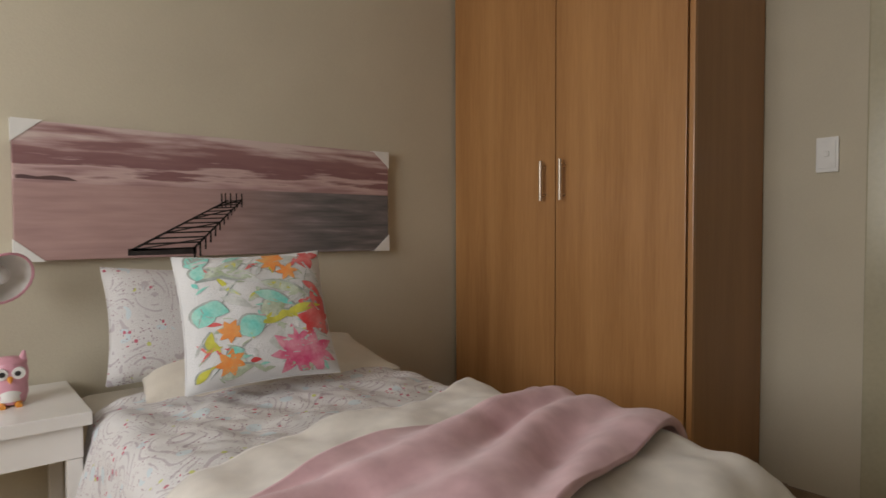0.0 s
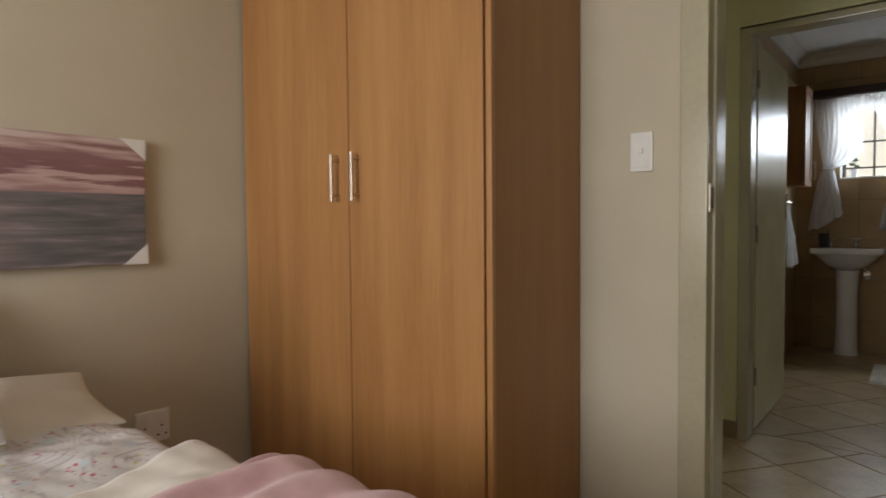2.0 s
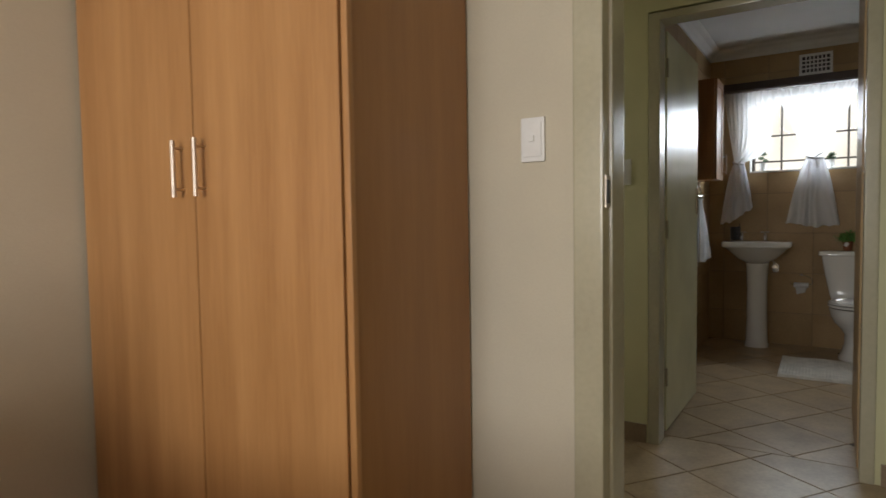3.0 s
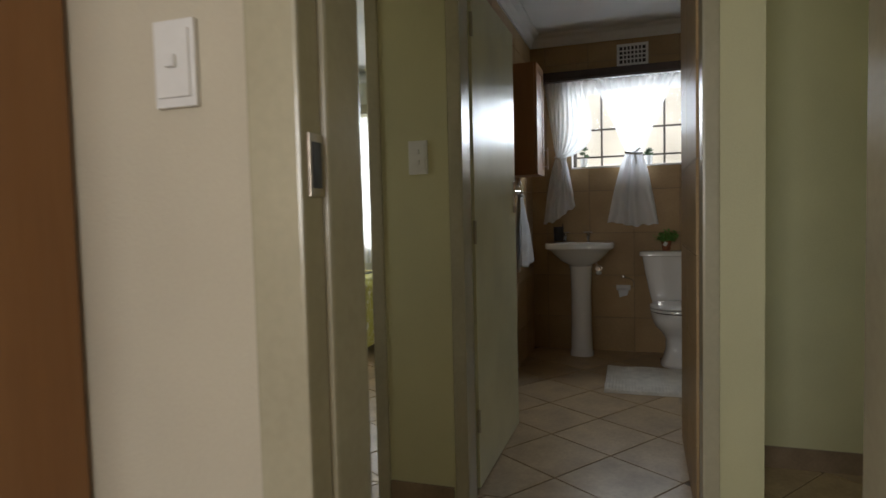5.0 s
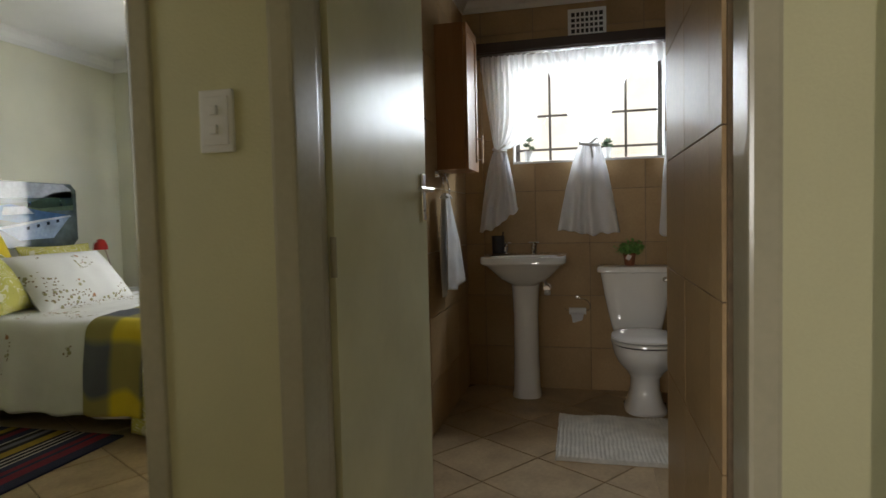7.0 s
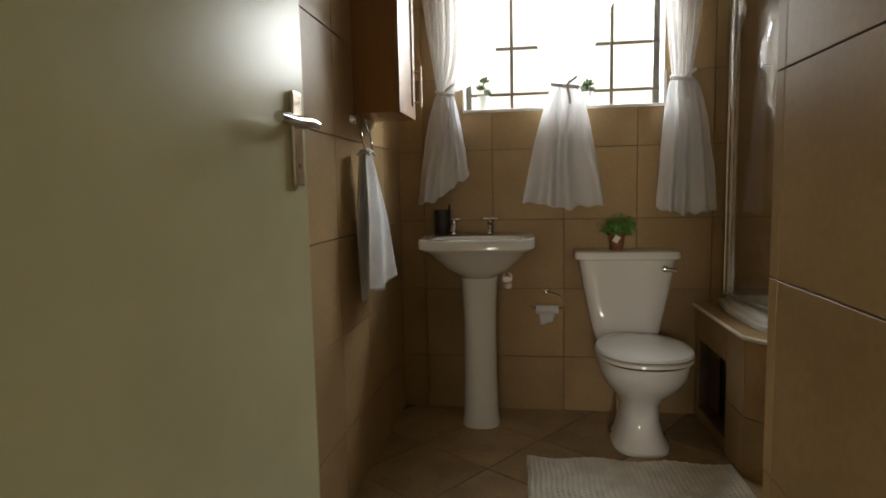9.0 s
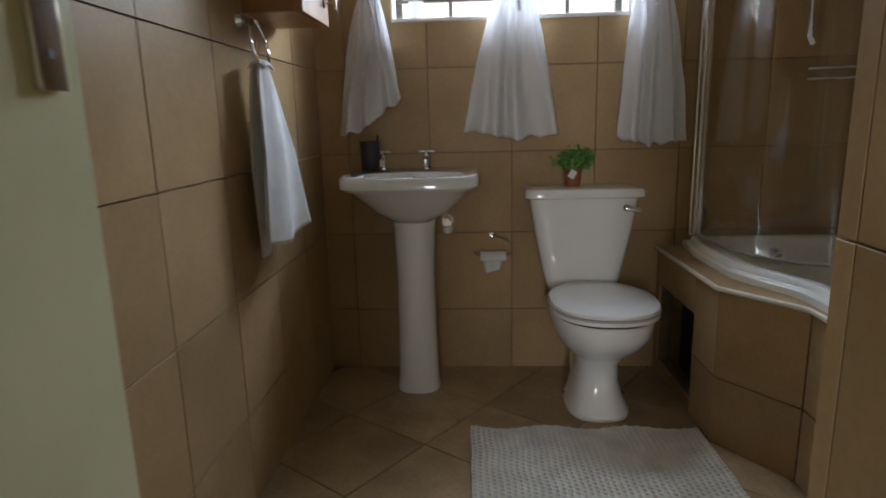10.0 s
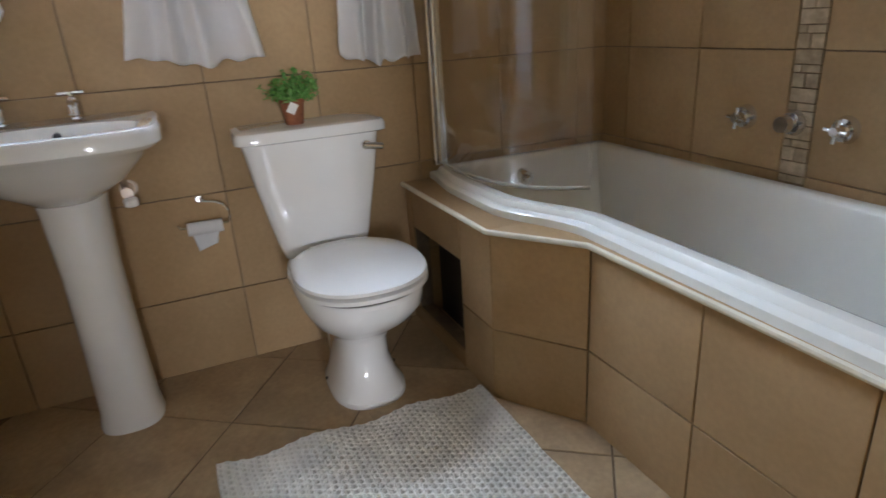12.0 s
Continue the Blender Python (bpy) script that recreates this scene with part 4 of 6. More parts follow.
def basin():
    cy = 0.055
    b = thing("pedestal_basin", (6.1, cy, 0), "white porcelain wash basin on a tapered pedestal", "basin")
    rings = [oval(5.99, 6.20, cy, 0.08, 0.705), oval(5.93, 6.26, cy, 0.155, 0.75), oval(5.875, 6.285, cy, 0.205, 0.80), oval(5.85, 6.29, cy, 0.235, 0.832, e=3.4),
             oval(5.838, 6.295, cy, 0.250, 0.839, e=4.0, flat=4), oval(5.828, 6.297, cy, 0.258, 0.849, e=4.2, flat=5), oval(5.828, 6.297, cy, 0.258, 0.878, e=4.2, flat=5),
             oval(5.836, 6.297, cy, 0.252, 0.889, e=4.2, flat=5), oval(5.852, 6.293, cy, 0.240, 0.891, e=4.0, flat=5), oval(5.875, 6.17, cy, 0.205, 0.882, e=3), oval(5.89, 6.16, cy, 0.19, 0.848, e=2.8), oval(5.93, 6.15, cy, 0.14, 0.783), oval(5.99, 6.11, cy, 0.06, 0.763)]
    part("bowl", loft(bmesh.new(), rings), PORCELAIN, b, smooth=True)
    part("pedestal", loft(bmesh.new(), [oval(6.02, 6.22, cy, h, z, 32) for h, z in ((0.09, 0.0), (0.092, 0.012), (0.083, 0.06), (0.078, 0.25), (0.076, 0.5), (0.083, 0.675), (0.092, 0.73))]), PORCELAIN, b, smooth=True)
    part("overflow", rod(bmesh.new(), (6.168, cy, 0.858), (6.150, cy, 0.856), 0.010, n=14), BLACK, b)
    pillar_tap(b, 6.245, cy + 0.135, 0.890)
    pillar_tap(b, 6.245, cy - 0.045, 0.890)
    v = thing("angle_valve", (6.26, -0.068, 0.64), "small angle valve with a white knob below the basin", "valve")
    bm = rod(bmesh.new(), (6.30, -0.068, 0.665), (6.225, -0.068, 0.665), 0.017)
    rod(bm, (6.30, -0.068, 0.665), (6.294, -0.068, 0.665), 0.026)
    part("body", bm, STEEL, v, smooth=True)
    part("pipe", tube(bmesh.new(), [(6.25, -0.068, 0.67), (6.245, -0.060, 0.70), (6.225, -0.035, 0.735), (6.20, 0.0, 0.75)], 0.009, 10), STEEL, v, smooth=True)
    part("knob", lathe(bmesh.new(), [(0.012, 0.0), (0.020, 0.004), (0.021, 0.022), (0.014, 0.030)], (6.23, -0.072, 0.622), 18), PLASTIC, v, "white plastic knob", smooth=True)
    c = thing("tumbler", (6.235, 0.240, 0.891), "dark metal tumbler on the basin rim", "cup")
    part("cup", lathe(bmesh.new(), [(0.036, 0), (0.039, 0.004), (0.041, 0.10), (0.042, 0.115), (0.039, 0.115), (0.031, 0.012), (0.006, 0.01)], (6.235, 0.240, 0.891)), BLACK, c, smooth=True)
    part("brush", tube(bmesh.new(), [(6.235, 0.215, 0.908), (6.24, 0.212, 1.0), (6.245, 0.207, 1.03)], 0.005), BLACK, c, smooth=True)


basin()


def toilet():
    cy, cc = -0.640, -0.612
    t = thing("toilet", (5.95, cy, 0), "white close-coupled porcelain toilet with its lid down", "toilet")
    rings = [oval(5.785, 6.13, cy, 0.118, 0.0), oval(5.785, 6.13, cy, 0.118, 0.018), oval(5.82, 6.12, cy, 0.098, 0.05), oval(5.85, 6.11, cy, 0.082, 0.12), oval(5.845, 6.11, cy, 0.083, 0.19), oval(5.80, 6.12, cy, 0.11, 0.235),
             oval(5.72, 6.14, cy, 0.155, 0.29), oval(5.665, 6.20, cy, 0.178, 0.345), oval(5.65, 6.24, cy, 0.186, 0.39, e=2.4), oval(5.655, 6.24, cy, 0.182, 0.40, e=2.4)]
    part("bowl", loft(bmesh.new(), rings), PORCELAIN, t, smooth=True)
    part("foot_trap", loft(bmesh.new(), [[(x, y + cy, z) for x, y, _ in oval(5.98, 6.20, 0, 0.075, 0, 24)] for z in (0.001, 0.12, 0.33)]), PORCELAIN, t, smooth=True)
    # Black plates under seat and lid paint the shade in their gaps.
    part("bumper", loft(bmesh.new(), [oval(5.66, 6.07, cy, 0.176, 0.4005, e=2.3), oval(5.66, 6.07, cy, 0.176, 0.4085, e=2.3)]), BLACK, t)
    part("seat", loft(bmesh.new(), [oval(5.648, 6.08, cy, 0.186, 0.4088, e=2.3), oval(5.640, 6.085, cy, 0.191, 0.413, e=2.3), oval(5.642, 6.085, cy, 0.190, 0.424, e=2.3), oval(5.652, 6.08, cy, 0.182, 0.427, e=2.3)]), PORCELAIN, t, smooth=True)
    part("seat_shadow_gap", loft(bmesh.new(), [oval(5.66, 6.075, cy, 0.176, 0.4272, e=2.3), oval(5.66, 6.075, cy, 0.176, 0.4315, e=2.3)]), BLACK, t)
    part("lid", loft(bmesh.new(), [oval(5.648, 6.085, cy, 0.186, 0.4317, e=2.3), oval(5.641, 6.09, cy, 0.191, 0.436, e=2.3), oval(5.645, 6.09, cy, 0.188, 0.444, e=2.3), oval(5.68, 6.07, cy, 0.160, 0.452, e=2.3), oval(5.76, 6.0, cy, 0.09, 0.455)]), PORCELAIN, t, smooth=True)
    for s in (-1, 1):
        part("seat_hinge", rod(bmesh.new(), (6.085, cy + s * 0.075 - 0.02, 0.43), (6.085, cy + s * 0.075 + 0.02, 0.43), 0.012), PORCELAIN, t, smooth=True)
        part("foot_bolt", lathe(bmesh.new(), [(0.008, 0), (0.008, 0.004), (0.003, 0.008)], (5.99, cy + s * 0.112, 0.02), 12), BLACK, t)
    cist = part("cistern", loft(bmesh.new(), [oval(6.115, 6.285, cc, h, z, 48, 7) for h, z in ((0.135, 0.402), (0.150, 0.45), (0.165, 0.52), (0.19, 0.64), (0.212, 0.772))]), PORCELAIN, t, smooth=True)
    part("cistern_lid", loft(bmesh.new(), [oval(x, 6.295, cc, h, z, 48, 8) for x, h, z in ((6.098, 0.226, 0.7725), (6.090, 0.232, 0.777), (6.090, 0.232, 0.797), (6.097, 0.227, 0.808), (6.115, 0.21, 0.812))]), PORCELAIN, t, smooth=True)
    bm = rod(bmesh.new(), (6.113, cc - 0.158, 0.735), (6.095, cc - 0.158, 0.735), 0.014)
    tube(bm, [(6.093, cc - 0.150, 0.735), (6.088, cc - 0.175, 0.732), (6.086, cc - 0.205, 0.727)], 0.011)
    part("flush_lever", bm, CHROME, cist, "chrome flush lever", smooth=True)


toilet()


def leaf_mesh(bm, base, tip, width):
    """A small folded leaf."""
    base, tip = Vector(base), Vector(tip)
    d = (tip - base)
    s = d.cross(Vector((0.3, 0.2, 1))).normalized() * width
    up = s.cross(d).normalized() * width * 0.4
    a, b, c, e = (bm.verts.new(p) for p in (base, base + d * 0.5 + s + up, tip, base + d * 0.5 - s + up))
    m = bm.verts.new(base + d * 0.55)
    bm.faces.new((a, b, m)), bm.faces.new((b, c, m)), bm.faces.new((c, e, m)), bm.faces.new((e, a, m))


def potted_plant():
    terracotta = material("terracotta", (0.30, 0.11, 0.05), 0.8, scale=20, vary=0.15, grain=120, bump=0.1)
    leafy = material("leaf_green", (0.11, 0.27, 0.05), 0.5, scale=40, vary=0.3, grain=100, bump=0.05, tint=(0.18, 0.38, 0.09))
    x, y, z = 6.19, -0.575, 0.812
    p = thing("potted_plant", (x, y, z), "small leafy plant in a terracotta pot on the cistern", "plant")
    part("pot", lathe(bmesh.new(), [(0.026, 0), (0.028, 0.003), (0.035, 0.062), (0.038, 0.064), (0.038, 0.076), (0.034, 0.076), (0.033, 0.066), (0.005, 0.064)], (x, y, z)), terracotta, p, smooth=True)
    rnd = random.Random(4)
    bm, st = bmesh.new(), bmesh.new()
    for i in range(70):
        a, el = rnd.uniform(0, 2 * math.pi), rnd.uniform(0.15, 1.45)
        l = rnd.uniform(0.045, 0.108)
        tip = Vector((x + l * math.cos(a) * math.cos(el), y + 1.1 * l * math.sin(a) * math.cos(el), z + 0.068 + 0.85 * l * math.sin(el)))
        root = Vector((x + 0.01 * math.cos(a), y + 0.01 * math.sin(a), z + 0.06))
        tube(st, [root, root.lerp(tip, 0.5) + Vector((0, 0, 0.006)), tip], 0.0009, 4)
        for k in range(6):
            q = root.lerp(tip, 0.5 + 0.1 * k)
            d = Vector((rnd.uniform(-1, 1), rnd.uniform(-1, 1), rnd.uniform(-0.3, 0.9))).normalized()
            leaf_mesh(bm, q, q + d * rnd.uniform(0.014, 0.027), rnd.uniform(0.005, 0.010))
    part("leaves", bm, leafy, p)
    part("stems", st, leafy, p)
    tag = bmesh.new()
    box(tag, -0.001, 0.001, -0.013, 0.013, -0.016, 0.016)
    tag.transform(pose(x - 0.041, y + 0.008, z + 0.052, 30, -8, 0))
    part("tag", tag, PLASTIC, p, "white paper price tag")


potted_plant()


def succulent(x, y, z, tall):
    leafy = bpy.data.materials.get("succulent_green") or material("succulent_green", (0.07, 0.13, 0.06), 0.5, scale=40, vary=0.25, grain=100)
    p = thing("succulent", (x, y, z), "little succulent in a white pot on the windowsill", "plant", "succulents on the sill")
    part("pot", lathe(bmesh.new(), [(0.022, 0), (0.024, 0.003), (0.030, 0.066), (0.031, 0.07), (0.028, 0.07), (0.026, 0.06), (0.004, 0.058)], (x, y, z)), PORCELAIN, p, smooth=True)
    stem = tube(bmesh.new(), [(x, y, z + 0.055), (x, y - 0.008, z + 0.055 + tall * 0.5), (x, y - 0.004, z + 0.06 + tall)], 0.0035, 6)
    part("stem", stem, leafy, p, smooth=True)
    rnd, bm = random.Random(int(100 * tall)), bmesh.new()
    for cx, cz, r in ((-0.004, 0.06 + tall, 0.036), (0.014, 0.06 + tall * 0.55, 0.030), (-0.02, 0.06 + tall * 0.3, 0.026)):
        for k in range(12):
            a, el = k * 2.4, 0.2 + 0.1 * k
            d = Vector((math.cos(a) * math.cos(el), math.sin(a) * math.cos(el), math.sin(el)))
            c = Vector((x, y + cx, z + cz))
            rod(bm, c, c + d * r * 0.6, 0.003, 0.007, 6)
            rod(bm, c + d * r * 0.6, c + d * r, 0.007, 0.001, 6)
    part("leaves", bm, leafy, p, smooth=True)


succulent(6.365, 0.045, 1.484, 0.075)
succulent(6.365, -0.455, 1.484, 0.04)


def bathroom_window():
    w = tagged(new("window_1"), "brown steel bathroom window with burglar bars", "window", kind="structure")
    w.matrix_world = Matrix.Translation((6.42, -0.33, 1.48))
    fr = bmesh.new()
    y0, y1, z0, z1, x = -0.798, 0.138, 1.484, 2.138, 6.415
    for b in ((x, x + 0.035, y0, y0 + 0.03, z0, z1), (x, x + 0.035, y1 - 0.03, y1, z0, z1), (x, x + 0.035, y0, y1, z0, z0 + 0.008), (x, x + 0.035, y0, y1, z1 - 0.03, z1), (x, x + 0.035, -0.345, -0.32, z0, z1)):
        box(fr, *b)
    part("window_frame", fr, BRONZE, w)
    for y in (-0.094, -0.573):
        part("upright_bar", box(bmesh.new(), x - 0.008, x + 0.004, y - 0.008, y + 0.008, z0, z1), BRONZE, w)
    for z in (1.565, 1.785):
        part("cross_bar", box(bmesh.new(), x - 0.012, x + 0.002, y0, y1, z - 0.007, z + 0.007), BRONZE, w)
    for a, b in ((y0 + 0.03, -0.345), (-0.32, y1 - 0.03)):
        pn = part("pane", box(bmesh.new(), x + 0.015, x + 0.019, a, b, z0 + 0.03, z1 - 0.03), PANE, w)
        pn.visible_shadow = False
    part("window_sill", box(bmesh.new(), 6.296, 6.44, -0.80, 0.14, 1.468, 1.483, 0.003), PLASTIC, w, "white painted window sill")
    for y in (-0.806, 0.1335):
        part("reveal", box(bmesh.new(), 6.30, 6.498, y, y + 0.0125, 1.483, 2.14), PLASTIC, w)


bathroom_window()


def tied_curtain(name, label, rail_z, knot, top, bottom, foot, x=6.215, belly=0.0, seed=0, waist=0.05, folds=9, gather=1.15, boxy=0.7):
    """A panel gathered at a tie: top and bottom are spans along y, foot the heights of the hem's two ends."""
    c = thing(name, (x, knot[0], rail_z), label, "curtain", "tied curtains at the bathroom window")
    rnd = random.Random(seed)
    ph = rnd.uniform(0, 6)
    ky, kz = knot
    way = 1 if top[1] > top[0] else -1
    def upper(u, v):
        y = top[0] + (top[1] - top[0]) * u
        side = (u - 0.5) * 2
        e = v ** (gather + (4.0 * u if belly else 0))
        yy = y + (ky + side * waist * way - y) * e + belly * math.sin(math.pi * v) * v * u ** 2
        z = rail_z + (kz - rail_z) * v - abs(belly) * 0.9 * u ** 2 * max(0, math.sin(math.pi * min(1, v))) * v
        amp = 0.016 * (1 - 0.25 * v)
        return (x + amp * math.sin(2 * math.pi * folds * u + ph + 2.4 * noise.noise((u * 3, v * 1.4, seed))) + 0.010 * noise.noise((u * 9, v * 4, seed + 2)), yy, z)
    part("upper_drape", sheet(bmesh.new(), upper, folds * 10, 34), SHEER, c, smooth=True)
    def lower(u, v):
        y = bottom[0] + (bottom[1] - bottom[0]) * u
        side = (u - 0.5) * 2 * (1 if bottom[1] > bottom[0] else -1)
        e = v ** boxy
        yy = ky + side * waist + (y - ky - side * waist) * e
        steps = 0.006 * math.sin(9 * u + ph) + 0.005 * math.sin(31 * u + 2 * ph) + 0.016 * noise.noise((u * 5, 3, seed))
        zb = foot[0] + (foot[1] - foot[0]) * u + steps - 0.02 * math.sin(math.pi * u)
        soft = (0.008 + 0.020 * v) * math.sin(2 * math.pi * 3.2 * u + ph + 3.0 * noise.noise((u * 2.4, v * 1.6, seed + 5)))
        crease = 0.010 * noise.noise((u * 4 + 3, v * 9, seed)) * v
        return (x + soft + crease, yy + 0.006 * noise.noise((u * 3, v * 5, seed + 9)) * v, kz + (zb - kz) * v)
    part("lower_tail", sheet(bmesh.new(), lower, 70, 40), TAIL, c, smooth=True, thick=0.0015)
    def inner(u, v):
        p = Vector(lower(0.12 + 0.76 * u, v * 0.94))
        p.x += 0.024 + 0.008 * math.sin(11 * u + ph)
        return p
    part("inner_tail", sheet(bmesh.new(), inner, 40, 20), TAIL, c, smooth=True)
    bm = bmesh.new()
    tube(bm, [(x + 0.034 * math.cos(a), ky + (waist + 0.004) * math.sin(a), kz + 0.012 * math.sin(a + 1)) for a in [i * 2 * math.pi / 16 for i in range(17)]], 0.009, 8)
    tube(bm, [(x - 0.034, ky - 0.005, kz), (x - 0.040, ky - 0.03, kz + 0.018), (x - 0.040, ky - 0.048, kz + 0.030)], 0.007, 6)
    tube(bm, [(x - 0.034, ky, kz), (x - 0.040, ky - 0.012, kz - 0.05), (x - 0.040, ky - 0.018, kz - 0.09)], 0.007, 6)
    part("tie", bm, LINEN, c, smooth=True)


tied_curtain("curtain", "sheer white curtain tied to one side over the basin", 2.15, (0.215, 1.556), (0.335, 0.02), (0.362, 0.105), (1.02, 1.17), belly=-0.10, seed=1, waist=0.036)
tied_curtain("curtain", "sheer white curtain tied in the middle of the window", 2.15, (-0.345, 1.568), (-0.04, -0.66), (-0.145, -0.52), (1.04, 1.015), seed=2, folds=11, waist=0.056, gather=0.95)
tied_curtain("curtain", "sheer white curtain tied beside the shower screen", 2.15, (-0.855, 1.577), (-0.76, -0.965), (-0.755, -1.010), (0.995, 0.985), seed=3, folds=6, waist=0.042, boxy=0.45)
part("gathered_heading", sheet(bmesh.new(), lambda u, v: (6.225 + 0.012 * math.sin(150 * u), 0.33 - 1.27 * u, 2.15 - 0.09 * v - 0.02 * math.sin(6 * u) ** 2 * v), 220, 4), SHEER, bpy.data.objects["curtain"], smooth=True)
rail = thing("curtain_rail", (6.25, -0.3, 2.15), "dark stained wooden curtain board above the window", "curtain rail")
part("board", box(bmesh.new(), 6.175, 6.297, -1.0, 0.40, 2.155, 2.18, 0.003), DARK_WOOD, rail)
part("front_strip", box(bmesh.new(), 6.165, 6.18, -1.0, 0.40, 2.165, 2.225, 0.004), DARK_WOOD, rail)
part("end_cap", box(bmesh.new(), 6.16, 6.29, 0.401, 0.425, 2.165, 2.215, 0.004), PLASTIC, rail, "white end cap")


def air_vent(name, x, y0, y1, z0, z1, cols, rows, label):
    v = thing(name, (x, (y0 + y1) / 2, z0), label, "air vent", "air vents")
    # Black plate behind the slats paints the shade in the vent's holes.
    part("backing", box(bmesh.new(), x - 0.003, x + 0.004, y0 + 0.01, y1 - 0.01, z0 + 0.01, z1 - 0.01), BLACK, v)
    fr = bmesh.new()
    for b in ((y0, y1, z0, z0 + 0.02), (y0, y1, z1 - 0.02, z1), (y0, y0 + 0.02, z0 + 0.02, z1 - 0.02), (y1 - 0.02, y1, z0 + 0.02, z1 - 0.02)):
        box(fr, x - 0.013, x - 0.003, *b)
    part("frame", fr, PLASTIC, v)
    for i in range(1, cols):
        y = y0 + 0.02 + (y1 - y0 - 0.04) * i / cols
        part("slat", box(bmesh.new(), x - 0.011, x - 0.0035, y - 0.005, y + 0.005, z0 + 0.02, z1 - 0.02), PLASTIC, v)
    for j in range(1, rows):
        z = z0 + 0.02 + (z1 - z0 - 0.04) * j / rows
        part("slat", box(bmesh.new(), x - 0.0105, x - 0.004, y0 + 0.02, y1 - 0.02, z - 0.005, z + 0.005), PLASTIC, v)


air_vent("air_vent", 6.302, -0.456, -0.222, 2.25, 2.42, 7, 4, "white plaster grille high on the tiled wall")
air_vent("air_vent", 6.85, 2.36, 2.56, 2.26, 2.40, 6, 4, "white plaster grille above the bedroom window")


def wall_cabinet():
    x0, x1, y0, y1, z0, z1 = 5.525, 5.83, 0.285, 0.4595, 1.39, 2.165
    c = thing("wall_cabinet", ((x0 + x1) / 2, y1, z0), "brown wooden medicine cabinet hung on the tiles", "cabinet")
    part("body", box(bmesh.new(), x0, x1, y0 + 0.02, y1, z0, z1, 0.002), CAB_WOOD, c)
    d = part("door", box(bmesh.new(), x0, x1, y0 + 0.006, y0 + 0.018, z0 + 0.002, z1 - 0.002), CAB_WOOD, c)
    bm = bmesh.new()
    for b in ((x0, x0 + 0.045, z0, z1), (x1 - 0.045, x1, z0, z1), (x0 + 0.045, x1 - 0.045, z0, z0 + 0.05), (x0 + 0.045, x1 - 0.045, z1 - 0.05, z1)):
        box(bm, b[0], b[1], y0, y0 + 0.007, b[2], b[3], 0.002)
    part("door_frame", bm, CAB_WOOD, d)
    bm = rod(bmesh.new(), (x1 - 0.025, y0 - 0.028, z0 + 0.05), (x1 - 0.025, y0 - 0.028, z0 + 0.21), 0.006)
    for z in (z0 + 0.07, z0 + 0.19):
        rod(bm, (x1 - 0.025, y0 - 0.028, z), (x1 - 0.025, y0, z), 0.004)
    part("handle", bm, STEEL, d, "brushed steel bar handle", smooth=True)


wall_cabinet()


def towel():
    r = thing("towel_ring", (5.49, 0.459, 1.36), "chrome towel ring fixed to the tiled wall", "towel ring")
    part("rose", rod(bmesh.new(), (5.49, 0.4595, 1.365), (5.49, 0.445, 1.365), 0.022, 0.018), CHROME, r, smooth=True)
    bm = rod(bmesh.new(), (5.49, 0.45, 1.365), (5.49, 0.405, 1.36), 0.006)
    tube(bm, [(5.49 + 0.062 * math.sin(a), 0.405 + 0.01 * math.cos(a), 1.295 + 0.065 * math.cos(a)) for a in [i * 2 * math.pi / 28 for i in range(29)]], 0.0042, 8)
    part("ring", bm, CHROME, r, smooth=True)
    t = thing("hand_towel", (5.52, 0.41, 0.75), "white hand towel pulled through the chrome ring", "towel")
    def fall(shift, drop, k):
        def f(u, v):
            x = 5.485 + (u - 0.5) * (0.085 + 0.21 * v ** 0.7) + 0.055 * v + shift * 0.02 * v
            y = 0.405 + shift * (0.010 + 0.022 * min(1, v * 2)) + (0.005 + 0.008 * v) * math.sin(2 * math.pi * (1.25 * u + 0.3 * v) + k) - 0.018 * v * u
            z = 1.235 - (1.235 - drop) * v - 0.02 * v * math.sin(3 * u + k) + 0.012 * (1 - v) * math.sin(math.pi * u)
            return (x, y, z)
        return f
    part("front_fold", sheet(bmesh.new(), fall(-1, 0.765, 0.4), 34, 40), WHITE_CLOTH, t, smooth=True, thick=0.007)
    part("back_fold", sheet(bmesh.new(), fall(0.6, 0.73, 2.0), 34, 40), WHITE_CLOTH, t, smooth=True, thick=0.007)
    part("loop_over", sheet(bmesh.new(), lambda u, v: (5.485 + (u - 0.5) * 0.085, 0.405 - 0.022 * math.cos(math.pi * v), 1.232 + 0.014 * math.sin(math.pi * v) + 0.012 * math.sin(math.pi * u)), 12, 10), WHITE_CLOTH, t, smooth=True, thick=0.006)


towel()


